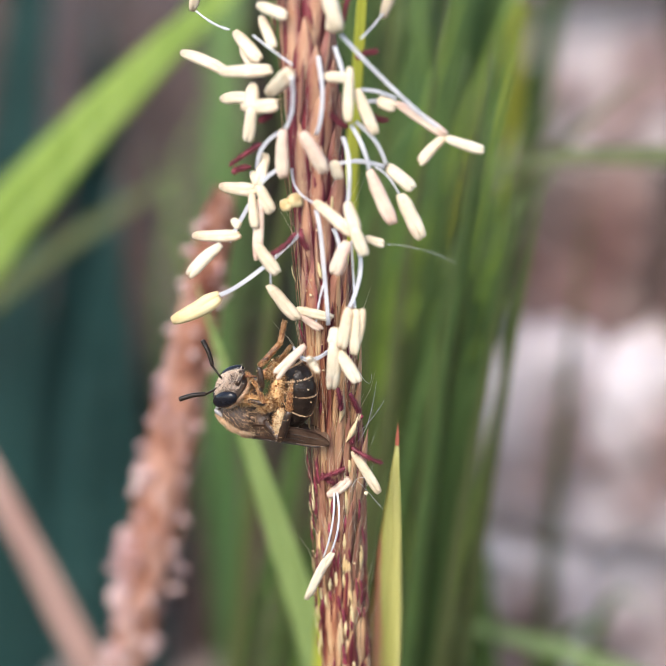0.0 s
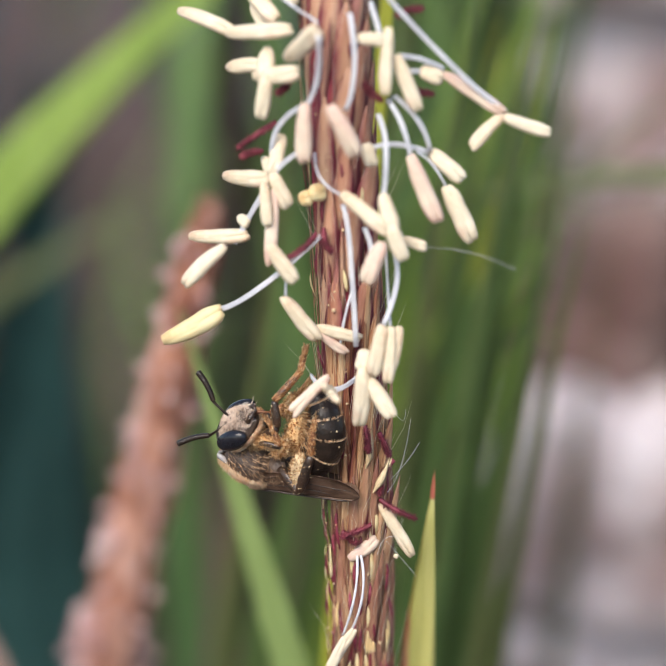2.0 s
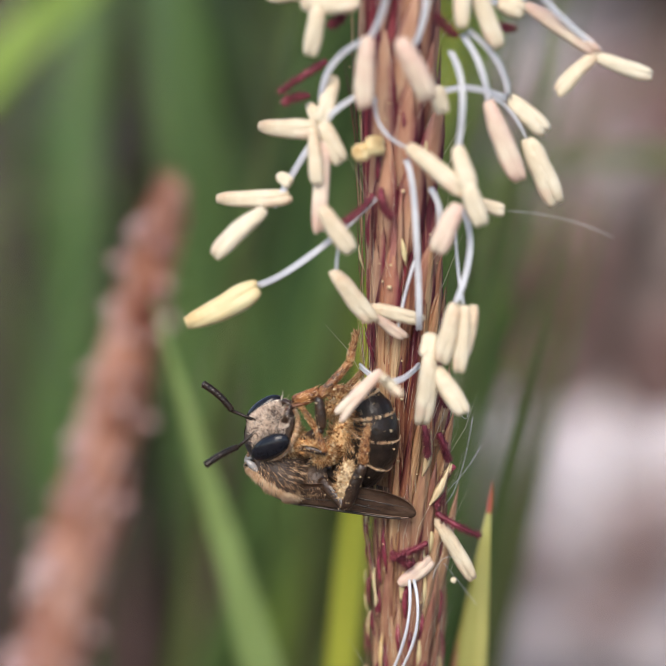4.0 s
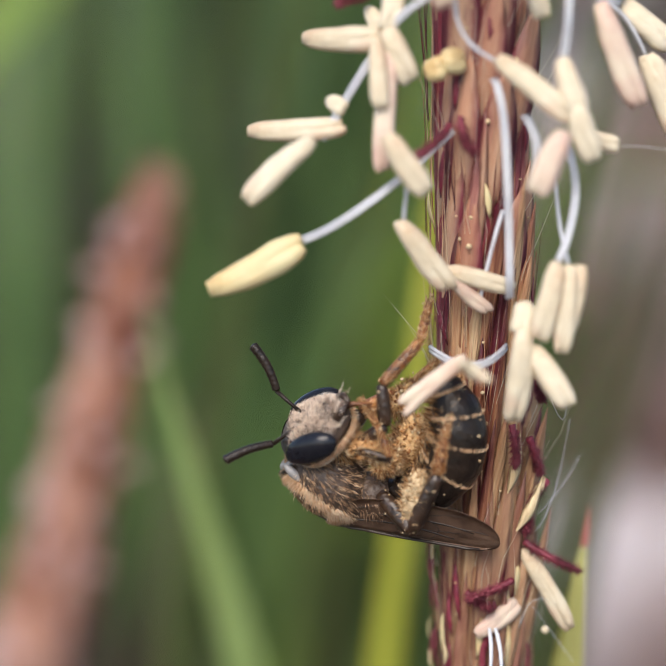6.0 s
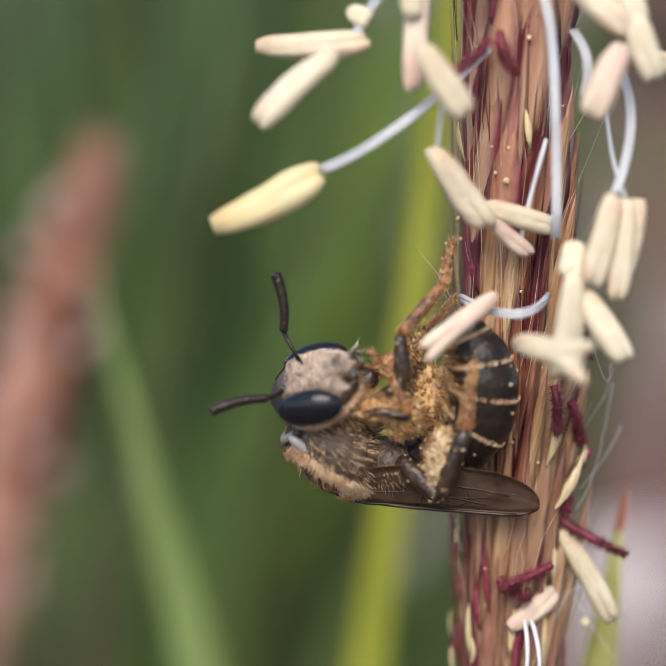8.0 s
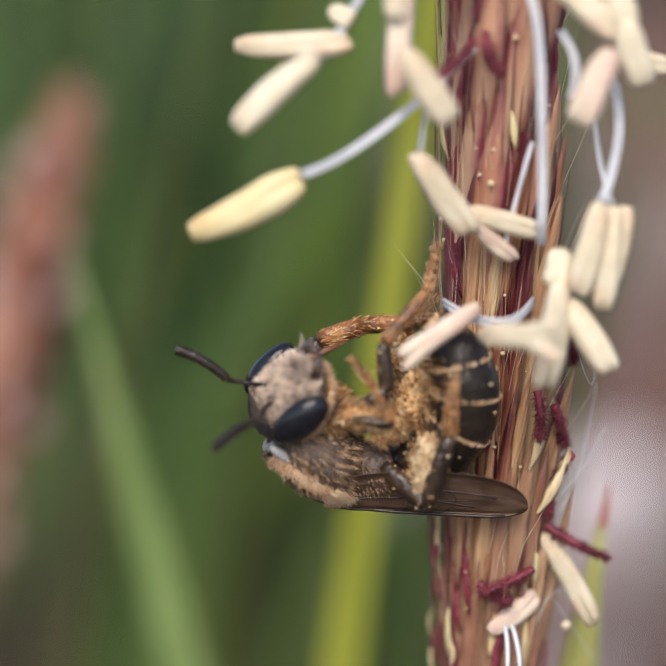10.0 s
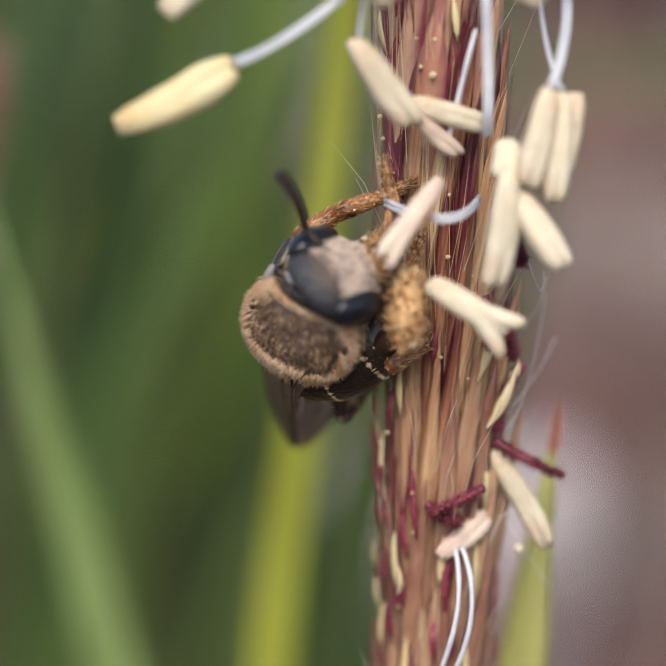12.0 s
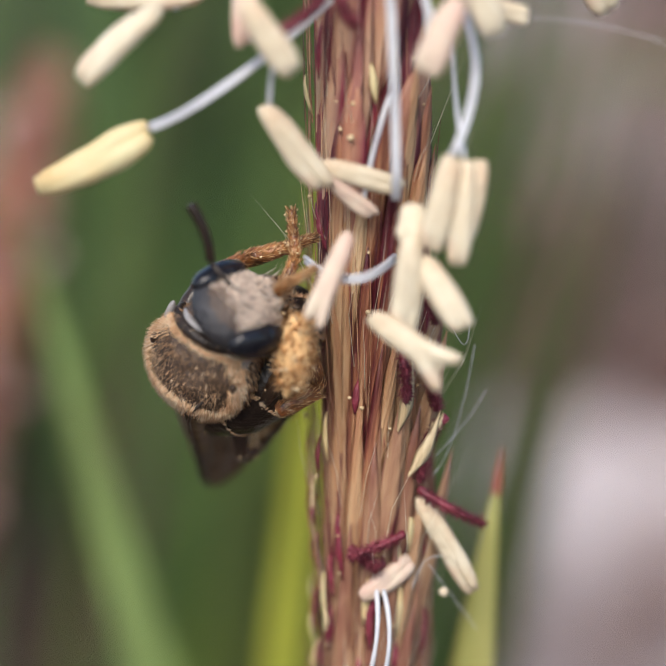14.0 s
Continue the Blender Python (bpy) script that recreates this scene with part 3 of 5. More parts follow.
def far_spike(base, mid, tip, head_from, label):
    """A red-brown flower spike on its culm, rough with scales and withered mauve anthers."""
    thing = root("flower_spike", Vector(base) * MM, label, "grass flower", "grass flower spikes")
    pts = [p * MM for p in bezier(base, mid, tip, 160)]
    start = int(160 * head_from)
    bm = bmesh.new()
    sweep(bm, pts[:start + 3], [0.0006] * (start + 3), 8)
    part("culm", bm, CULM, thing, world_space=True)
    head = pts[start:]
    n = len(head)
    lumps = [1 + 0.3 * noise.noise(Vector((0.21 * i, 3.7, 0))) for i in range(n)]

    def girth(u, k=0):
        stops = ((0, 0.60), (0.2, 0.98), (0.5, 0.92), (0.75, 0.78), (0.94, 0.60), (1, 0.28))
        for (a, r), (b, s) in zip(stops, stops[1:]):
            if u <= b:
                return (r + (s - r) * (u - a) / (b - a)) * lumps[k] * MM
        return stops[-1][1] * MM
    bm = bmesh.new()
    sweep(bm, head, [girth(i / (n - 1), i) for i in range(n)], 12)
    for i in range(n - 1):
        d = (head[i + 1] - head[i]).normalized()
        u = i / (n - 1)
        for k in range(16):
            p = head[i].lerp(head[i + 1], random.random())
            w = random.uniform(0, 6.283)
            o = d.orthogonal().normalized() * math.cos(w) + d.cross(d.orthogonal().normalized()) * math.sin(w)
            a = p + o * girth(u, i) * 0.95
            b = a + d * random.uniform(0.0010, 0.0018) * (1.1 - 0.5 * u) + o * 0.00015 * (1.1 - 0.8 * u)
            blade_mesh(bm, a, (a + b) / 2 + o * 0.0001, b, 0.0006 * (1.1 - 0.5 * u), n=3, face=tuple(o))
    part("scale_rest", bm, RED_SPIKE, thing, "overlapping red-brown scales", world_space=True)["kind"] = "stuff"
    bm = bmesh.new()
    for i in range(190):
        # most hang along the lower half, the rest at the tip
        u = random.triangular(0, 0.6, 0.25) if i < 90 else random.uniform(0, 1) if i < 190 else random.uniform(0.85, 1)
        k = min(max(int(u * (n - 1)), 0), n - 1)
        d = Vector((random.gauss(-0.35, 0.7), random.gauss(-0.2, 0.7), random.uniform(-0.7, 0.6))).normalized()
        a = head[k] + Vector((d.x, d.y, 0)) * girth(u, k)
        size = random.uniform(0.0003, 0.0007) * (1.2 - 0.5 * u)
        sweep(bm, [a, a + d * size * 0.5, a + d * size], [0.00010, 0.00017, 0.00008], 6)
    part("withered_anther", bm, MAUVE, thing, "mauve withered anthers", world_space=True)["kind"] = "stuff"


far_spike((-28.4, 17.8, -84), (-15.55, 15.1, -31.9), (-8.45, 14.0, -1.6), 0.68, "blurred red-brown grass flower spike with mauve anthers")


# ---- the flower spike ----
def stem_x(z):
    """The spike's axis, in millimetres."""
    return 0.08 - 0.068 * z if z > -7 else 0.556 - 0.03 * (z + 7)


def stem_r(z):
    return 0.84 if z > -4 else 0.84 - 0.006 * (-4 - z) if z > -20 else 0.55


BASE = Vector((3.6, 0.0, -84)) * MM
spike = root("flower_spike", BASE, "straw and maroon grass flower spike hung with cream anthers", "grass flower", "grass flower spikes")


def scale_mesh(bm, length, width, cup, m, ripple):
    """A pointed, keeled and ribbed scale in mm: base at 0, tip along z, face along -y."""
    n = 7
    front, back = [], []
    for i in range(n + 1):
        u = i / n
        w = width / 2 * 1.9 * (u + 0.01) ** 0.55 * (1 - u ** 1.5) + 0.006 * MM
        lift = -cup * math.sin(u * 2.4) - 0.05 * MM * u
        fr, e = [], 1 - u ** 2.5
        for s in (-1, -0.5, 0, 0.5, 1):
            y = lift * (1 - 0.7 * s * s * e) - (0.035 * MM * e if s == 0 else 0.0) + ripple * math.sin(9 * u + 5 * s)
            fr.append(bm.verts.new(m @ Vector((s * w, y, u * length))))
        bk = [bm.verts.new(m @ Vector((s * w * 0.9, lift * (1 - 0.7 * s * s * e) + (0.004 + 0.046 * e) * MM, u * length))) for s in (1, -1)]
        front.append(fr + bk)
    for r0, r1 in zip(front, front[1:]):
        for k in range(7):
            bm.faces.new((r0[k], r0[(k + 1) % 7], r1[(k + 1) % 7], r1[k]))
    bm.faces.new(front[-1])


def build_spike():
    zs = [-84 + i for i in range(60)] + [-24 + 0.5 * i for i in range(0, 80)]
    bm = bmesh.new()
    sweep(bm, [Vector((stem_x(z), 0, z)) * MM for z in zs if z <= -22], [0.55 * MM for z in zs if z <= -22], 12)
    part("culm", bm, CULM, spike, world_space=True)
    bm = bmesh.new()
    mid = Vector((0.3, -1.4, -5.0)) * MM
    sweep(bm, [Vector((stem_x(z), 0, z)) * MM - mid for z in zs if z >= -23], [stem_r(z) * 0.90 * MM for z in zs if z >= -23], 18)
    core = new("rachis", mesh_of("rachis", bm, CORE))
    core.parent = spike
    core.matrix_parent_inverse = Matrix.Translation(BASE).inverted()
    core.location = mid
    core["label"] = "maroon rachis between the scales"
    shapes = []
    for k in range(18):
        bm = bmesh.new()
        scale_mesh(bm, random.uniform(2.4, 4.2) * MM, random.uniform(0.26, 0.46) * MM, random.uniform(0.06, 0.15) * MM, Matrix.Identity(4), 0.007 * MM)
        shapes.append(mesh_of("scale", bm, GLUME if k < 8 else GLUME_RED if k < 13 else GLUME_LOW))
    for k in range(6):
        bm = bmesh.new()
        scale_mesh(bm, random.uniform(2.5, 3.3) * MM, random.uniform(0.72, 0.92) * MM, random.uniform(0.09, 0.14) * MM, Matrix.Identity(4), 0.010 * MM)
        shapes.append(mesh_of("scale", bm, GLUME_BROAD))
    rest = bmesh.new()
    spots = []
    row = 0
    z = -23.5
    while z < 14.5:
        each = 8 if z > -2.5 else 14
        for k in range(each):
            w = 2 * math.pi * (k + 0.5 * (row % 2)) / each + random.uniform(-0.14, 0.14)
            spots.append((z + random.uniform(-0.4, 0.4), w))
        z += 1.15 if z > -2.5 else 0.80
        row += 1
    for z, w in spots:
        r = stem_r(z) * 0.885
        o = Vector((math.sin(w), -math.cos(w), 0))
        p = Vector((stem_x(z) + o.x * r, o.y * r, z)) * MM
        turn = pose(0, 0, 0, random.uniform(0.3, 2.2) if abs(math.sin(w)) < 0.75 else random.uniform(-2.6, -0.6), 0, 0)
        m = Matrix.Translation(p) @ pose(0, 0, 0, 0, random.gauss(0, 2.6) + 3.8, math.degrees(w)) @ turn
        front = -12.0 < z < 11 and math.cos(w) > -0.12
        if front:
            red = random.random() < (0.30 if z > -1.5 else 0.13)
            ob = new("scale", random.choice(shapes[8:13] if red else shapes[13:18] if z + random.uniform(-1, 1) < -7 else shapes[18:] if z > -2.0 else shapes[:8]))
            ob.parent = spike
            ob.matrix_parent_inverse = Matrix.Translation(BASE).inverted()
            ob.matrix_basis = m
        else:
            scale_mesh(rest, random.uniform(2.0, 3.2) * MM, random.uniform(0.32, 0.46) * MM, 0.13 * MM, m, 0.012 * MM)
    part("scale_rest", rest, GLUME_REST, spike, "straw and maroon scales round the back", world_space=True)["kind"] = "stuff"
    for k in range(130):
        z, w = random.triangular(-15.5, -3.2, -9.5) if k < 112 else random.uniform(-3, 10), random.uniform(-1.5, 1.5)
        cream = k % 3 == 0
        o = Vector((math.sin(w), -math.cos(w), 0))
        p = (Vector((stem_x(z), 0, z)) + o * (stem_r(z) * 1.06 + 0.06)) * MM
        d = Vector((-0.068 + random.gauss(0, 0.08), 0, 1)).normalized() * random.uniform(0.22, 0.5) * MM
        bm = bmesh.new()
        sweep(bm, [p - d, p - d * 0.5 + o * 0.03 * MM, p + o * 0.05 * MM, p + d * 0.6 + o * 0.04 * MM, p + d], [r * MM for r in (0.012, 0.045, 0.062, 0.04, 0.008)], 8, flat=0.3, side=tuple(o))
        part("lodicule", bm, ANTHER_YELLOW if cream else STIGMA, spike, "pale yellow lodicule" if cream else "withered maroon stigma", world_space=True)
    bm = bmesh.new()
    for _ in range(170):
        z = random.uniform(-13, 11)
        w = random.gauss(0.6, 0.9)
        o = Vector((math.sin(w), -math.cos(w), 0))
        p = (Vector((stem_x(z), 0, z)) + o * stem_r(z) * 1.05) * MM
        d = Vector((0, 0, 1)) + o * random.uniform(0.05, 0.5) + Vector((random.gauss(0, 0.1), 0, 0))
        hair(bm, p, d, random.uniform(0.8, 2.2) * MM, 0.007 * MM, 0.1)
    fib = bmesh.new()
    for _ in range(280):
        z, w = random.triangular(-14, 11, -7), random.uniform(-1.6, 1.6)
        o = Vector((math.sin(w), -math.cos(w), 0))
        p = (Vector((stem_x(z), 0, z)) + o * stem_r(z) * random.uniform(1.0, 1.10)) * MM
        d = Vector((-0.068 + random.gauss(0, 0.05), 0, 1)) + o * random.uniform(-0.02, 0.03)
        hair(fib, p, d, random.uniform(1.0, 3.4) * MM, random.uniform(0.007, 0.016) * MM, 0.025)
    part("fibre", fib, FIBRE, spike, "dry straw fibres", world_space=True)["kind"] = "stuff"
    part("silky_hair", bm, HAIR_SILK, spike, "fine silky hairs", world_space=True)["kind"] = "stuff"
    bm = bmesh.new()
    for _ in range(60):
        z, w = random.uniform(-10, 8), random.uniform(-1.4, 1.4)
        p = (Vector((stem_x(z), 0, z)) + Vector((math.sin(w), -math.cos(w), 0)) * (stem_r(z) * 1.06 + 0.1)) * MM
        grains(bm, p, (0, 0, 0), 1, 0.035 * MM)
    grains(bm, Vector((0.0, -1.08, 0.0)) * MM, (0, 0, 0), 1, 0.085 * MM)
    part("pollen", bm, POLLEN, spike, "scattered cream pollen grains", world_space=True)["kind"] = "stuff"
    return core


def anther_mesh(length, width, bend, fork=0.0):
    """An anther of two pollen sacs side by side with a groove between, along +x from 0, in metres; fork spreads its end."""
    bm = bmesh.new()
    n = 14
    seed = Vector((length * 1e5, width * 3e5, 0))
    for s in (-1, 1):
        pts, rad = [], []
        start, stop = random.uniform(0, 0.03), 1 - random.uniform(0, 0.05)
        for i in range(n + 1):
            u = start + (stop - start) * i / n
            spread = 0.145 + fork * max(0, u - 0.62) ** 1.4 * 1.6 - 0.05 * math.cos(math.pi * u) * (1 - u)
            pts.append((u * length, bend * length * math.sin(math.pi * u) + s * spread * width, bend * 0.6 * length * math.sin(2.2 * u)))
            edge = min(i, n - i)
            k = (0.42, 0.74, 0.88, 0.96)[edge] if edge < 4 else 1
            rad.append(width * 0.335 * k * (1.0 + 0.07 * math.sin(4.1 * u + bend * 40 + s)) * (0.88 + 0.12 * u))
        sweep(bm, pts, rad, 10, flat=0.95, side=(0, 0, 1))
    for v in bm.verts:
        v.co += Vector((noise.noise(v.co * 2600 + seed), noise.noise(v.co * 2600 - seed), noise.noise(v.co * 5000 + seed) * 0.5)) * width * 0.05
    # the connective between the sacs
    sweep(bm, [(u * length, bend * length * math.sin(math.pi * u), bend * 0.6 * length * math.sin(2.2 * u)) for u in (0.02, 0.3, 0.6, 0.9)], [width * 0.24, width * 0.325, width * 0.325, width * 0.2], 8, side=(0, 0, 1))
    return bm


def anther(thing, a, b, width, tone, fork=0.0):
    """An anther from a to b, in mm; tone: 0 cream, 1 pink, below 0 yellow."""
    a, b = Vector(a) * MM, Vector(b) * MM
    d = b - a
    mat = ANTHER_YELLOW if tone < 0 else ANTHER_PINK if tone > 0.55 else ANTHER
    ob = new("anther", mesh_of("anther", anther_mesh(d.length, width * (1.46 if tone < 0 else 1.20) * MM, random.uniform(-0.05, 0.05), fork), mat))
    ob.parent = thing
    ob.matrix_parent_inverse = Matrix.Translation(BASE).inverted()
    ob.matrix_basis = frame_of(d, (random.uniform(-0.4, 0.4), -1, 0.1), a)
    ob["label"] = "pale yellow anther" if tone < 0 else "pinkish cream anther" if tone > 0.55 else "cream anther"
    return ob


def filament(thing, a, m, b, strands):
    bm = bmesh.new()
    pts = [p * MM for p in curve3(a, m, b, 14)]
    across = (pts[-1] - pts[0]).cross(Vector((0, 1, 0))).normalized()
    for k in range(max(strands, 1)):
        o = across * (0.070 * MM * (k - (strands - 1) / 2))
        sweep(bm, [p + o for p in pts], [(0.036 * (1 + 0.10 * math.sin(0.9 * i + 2 * k)) if strands else 0.005) * MM for i in range(15)], 7)
    part("filament", bm, FILAMENT, thing, "thin white filament", world_space=True)


def stigma(thing, a, b):
    """A feathery maroon stigma: a bent core with many short bristles."""
    a, b = Vector(a) * MM, Vector(b) * MM
    bm = bmesh.new()
    side = Vector((random.uniform(-1, 1), -0.5, random.uniform(-1, 1))) * (b - a).length * 0.1
    pts = curve3(a, (a + b) / 2 + side, b, 16)
    sweep(bm, pts, [0.06 * MM * (1.1 - 0.5 * i / 16) * (0.85 + 0.3 * random.random()) for i in range(17)], 8)
    for i in range(2, 17):
        d0 = (pts[i] - pts[i - 1]).normalized()
        for _ in range(54):
            d = (d0 * 0.8 + Vector((random.gauss(0, 1), random.gauss(0, 1), random.gauss(0, 1))) * 0.7)
            hair(bm, pts[i], d, random.uniform(0.10, 0.19) * MM, 0.0075 * MM, 0.3)
    part("stigma", bm, STIGMA, thing, "feathery dark maroon stigma", world_space=True)


def glume(thing, a, b, width):
    """A large cream glume standing off the spike."""
    a, b = Vector(a) * MM, Vector(b) * MM
    bm = bmesh.new()
    blade_mesh(bm, a, (a + b) / 2 + Vector((0.12, -0.1, 0)) * MM, b, width * 0.8 * MM, n=14, face=(-0.3, 1, 0), fold=0.35, base=0.12)
    part("glume", bm, CREAM, thing, "pale cream pointed glume", world_space=True)


focus = build_spike()
glume(spike, (1.12, -0.90, -5.10), (1.52, -0.70, -4.09), 0.40)
glume(spike, (0.93, -1.00, -4.39), (1.08, -1.00, -3.21), 0.36)
glume(spike, (-0.04, -0.90, -7.69), (-0.11, -1.00, -7.15), 0.20)
glume(spike, (1.36, -0.70, -4.45), (1.55, -0.60, -4.14), 0.34)
anther(spike, (-4.63, 1.00, 8.80), (-4.14, 0.80, 10.29), 0.34, 0.30)
anther(spike, (2.03, 0.50, 8.99), (2.68, 0.00, 10.57), 0.36, 0.20)
anther(spike, (4.11, 0.00, 10.71), (4.81, 0.00, 10.37), 0.36, 0.30)
anther(spike, (-2.76, -0.20, 8.44), (-1.65, -0.80, 7.63), 0.40, 0.50)
anther(spike, (-2.59, 0.00, 7.92), (-2.06, -0.50, 7.42), 0.32, 0.20)
anther(spike, (-4.51, -0.50, 7.73), (-2.76, -1.00, 7.28), 0.36, 0.10)
anther(spike, (-2.98, -1.20, 7.31), (-1.08, -1.40, 7.55), 0.38, 0.00)
anther(spike, (-1.76, -0.50, 9.06), (-1.14, -1.00, 8.08), 0.34, 0.20)
anther(spike, (-1.76, -0.80, 9.46), (-0.55, -1.40, 9.27), 0.36, 0.10)
anther(spike, (-1.39, -1.00, 10.08), (-0.74, -1.60, 10.64), 0.50, 0.10)
anther(spike, (1.19, -1.50, 8.88), (0.84, -1.60, 10.17), 0.46, 0.50)
anther(spike, (0.89, -1.00, 9.65), (0.81, -1.20, 8.79), 0.40, 0.30)
anther(spike, (-1.21, -1.60, 6.80), (-0.16, -2.40, 7.73), 0.48, 0.05)
anther(spike, (-3.06, -0.80, 6.32), (-2.01, -1.20, 6.53), 0.36, 0.00)
anther(spike, (-1.88, -1.00, 6.95), (-1.78, -1.60, 6.22), 0.44, 0.10)
anther(spike, (-1.75, -1.60, 6.32), (-1.91, -1.60, 5.12), 0.36, 0.00)
anther(spike, (-2.16, -1.40, 6.26), (-0.84, -1.70, 6.50), 0.42, 0.20)
anther(spike, (-0.56, -2.00, 5.76), (-0.58, -2.00, 4.10), 0.40, 0.70)
anther(spike, (0.10, -2.20, 5.77), (0.81, -2.00, 4.41), 0.46, 0.70)
anther(spike, (0.84, -1.20, 4.63), (1.06, -1.20, 4.00), 0.34, 0.40)
anther(spike, (1.99, -1.00, 4.34), (2.84, -1.00, 2.54), 0.42, 0.60)
anther(spike, (2.31, -0.20, 4.32), (3.30, -0.20, 3.55), 0.42, 0.10)
anther(spike, (2.83, -0.40, 3.46), (3.61, -0.40, 1.98), 0.48, 0.20)
anther(spike, (2.58, 0.00, 6.36), (4.30, 0.00, 5.36), 0.34, 0.60)
anther(spike, (1.98, 0.00, 6.42), (2.64, 0.00, 6.17), 0.42, 0.30)
anther(spike, (4.22, 0.00, 5.32), (5.52, 0.20, 4.92), 0.32, 0.20)
anther(spike, (4.27, 0.00, 5.36), (3.42, -0.20, 4.43), 0.34, 0.50)
anther(spike, (1.38, -1.00, 7.69), (1.35, -1.20, 5.86), 0.34, 0.30)
anther(spike, (1.51, -0.80, 6.93), (2.18, -0.80, 5.44), 0.38, 0.15)
anther(spike, (0.57, -1.20, 7.35), (1.33, -1.00, 7.27), 0.32, 0.20)
anther(spike, (-3.09, -1.00, 3.46), (-1.65, -1.60, 3.60), 0.40, 0.50)
anther(spike, (-1.57, -1.60, 3.77), (-1.10, -1.60, 2.83), 0.40, 0.30)
anther(spike, (-1.43, -1.20, 4.72), (-1.60, -1.60, 3.69), 0.36, 0.30)
anther(spike, (-1.99, -1.00, 4.03), (-1.56, -1.40, 3.54), 0.30, 0.30)
anther(spike, (-1.73, -1.80, 3.52), (-1.55, -2.00, 2.37), 0.30, 0.50)
anther(spike, (-1.49, -1.60, 3.39), (-1.50, -2.00, 1.30), 0.32, 0.60)
anther(spike, (-1.43, -2.40, 2.03), (-0.67, -2.40, 1.04), 0.38, 0.40)
anther(spike, (-3.95, -1.40, 1.82), (-2.18, -1.60, 2.04), 0.36, 0.00)
anther(spike, (-2.66, -2.20, 1.84), (-3.80, -2.40, 0.68), 0.38, 0.20)
anther(spike, (-2.56, -1.40, 2.45), (-2.21, -1.60, 2.32), 0.28, 0.10)
anther(spike, (-4.39, -2.40, -0.85), (-2.79, -2.10, 0.08), 0.42, -0.20)
anther(spike, (-1.19, -1.90, 0.50), (-0.22, -1.70, -0.70), 0.40, 0.20)
anther(spike, (-0.35, -1.60, -0.35), (0.85, -1.30, -0.66), 0.30, 0.20)
anther(spike, (-0.28, -1.60, -0.48), (0.46, -1.30, -1.10), 0.24, 0.60)
anther(spike, (0.31, -1.60, 3.35), (1.71, -1.80, 2.37), 0.40, 0.40)
anther(spike, (1.42, -1.60, 3.41), (1.82, -1.80, 2.48), 0.38, 0.50)
anther(spike, (1.68, -1.80, 2.67), (2.09, -1.80, 1.69), 0.40, 0.50)
anther(spike, (1.84, -1.00, 2.09), (2.51, -1.00, 1.90), 0.28, 0.10)
anther(spike, (1.55, -2.00, 2.21), (1.16, -2.20, 1.11), 0.42, 0.70)
anther(spike, (1.06, -1.80, -0.79), (1.03, -2.00, -1.34), 0.40, 0.20)
anther(spike, (1.07, -2.10, -1.19), (0.96, -2.00, -2.93), 0.42, 0.10)
anther(spike, (1.22, -2.00, -1.53), (1.96, -2.20, -2.51), 0.38, 0.10)
anther(spike, (1.58, -2.00, -0.02), (1.35, -2.10, -1.43), 0.38, 0.30)
anther(spike, (1.79, -1.90, -0.07), (1.75, -2.00, -1.67), 0.34, 0.50)
anther(spike, (2.00, -1.80, -0.06), (1.78, -1.90, -1.35), 0.30, 0.30)
anther(spike, (-0.62, -1.40, 3.21), (-0.28, -1.00, 3.24), 0.36, -0.20)
anther(spike, (-0.89, -1.20, 2.99), (-0.56, -1.40, 3.11), 0.34, -0.20)
anther(spike, (1.23, -0.60, -5.48), (2.21, -0.55, -6.98), 0.32, 0.05)
anther(spike, (0.50, -1.10, -7.03), (1.25, -0.80, -6.42), 0.32, 0.80)
anther(spike, (-0.15, -1.50, -10.72), (0.55, -1.50, -9.13), 0.26, 0.00)
anther(spike, (-0.03, -1.40, -10.58), (0.80, -1.40, -8.89), 0.26, 0.00)
anther(spike, (1.68, -0.65, -6.93), (1.79, -0.62, -6.99), 0.12, 0.00)
filament(spike, (1.07, -1.00, 8.70), (2.85, -0.50, 6.75), (4.30, 0.00, 5.44), 2)
filament(spike, (-2.79, -2.10, 0.08), (-1.70, -1.90, 0.77), (-0.39, -1.00, 2.00), 2)
filament(spike, (-2.60, -1.60, 1.77), (-2.04, -1.50, 2.82), (-1.52, -1.20, 3.81), 2)
filament(spike, (-0.13, -2.40, 7.58), (-0.25, -2.00, 6.44), (-0.59, -1.80, 5.65), 2)
filament(spike, (0.38, -1.20, 8.00), (0.60, -1.50, 6.60), (0.35, -1.40, 5.49), 2)
filament(spike, (-0.59, -1.80, 5.65), (-1.39, -1.60, 5.01), (-1.65, -1.40, 4.04), 2)
filament(spike, (-0.69, -1.50, 4.39), (-1.16, -1.60, 4.12), (-1.65, -1.60, 3.58), 2)
filament(spike, (-0.44, -1.50, 4.35), (-0.25, -1.60, 3.69), (0.34, -1.60, 3.28), 1)
filament(spike, (0.28, -1.30, 2.95), (0.56, -1.60, 1.92), (0.79, -1.70, -0.77), 2)
filament(spike, (1.12, -1.00, 5.36), (1.47, -1.50, 4.59), (1.44, -1.60, 3.31), 2)
filament(spike, (1.53, -1.00, 1.95), (1.80, -1.40, 1.05), (1.60, -2.00, -0.02), 2)
filament(spike, (1.38, -1.00, 1.93), (1.51, -1.20, 0.76), (1.76, -1.90, -0.05), 1)
filament(spike, (1.33, -0.80, 5.73), (1.77, -1.00, 5.11), (2.01, -1.00, 4.32), 2)
filament(spike, (1.44, -0.60, 5.80), (2.12, -0.60, 5.15), (2.38, -0.40, 4.37), 2)
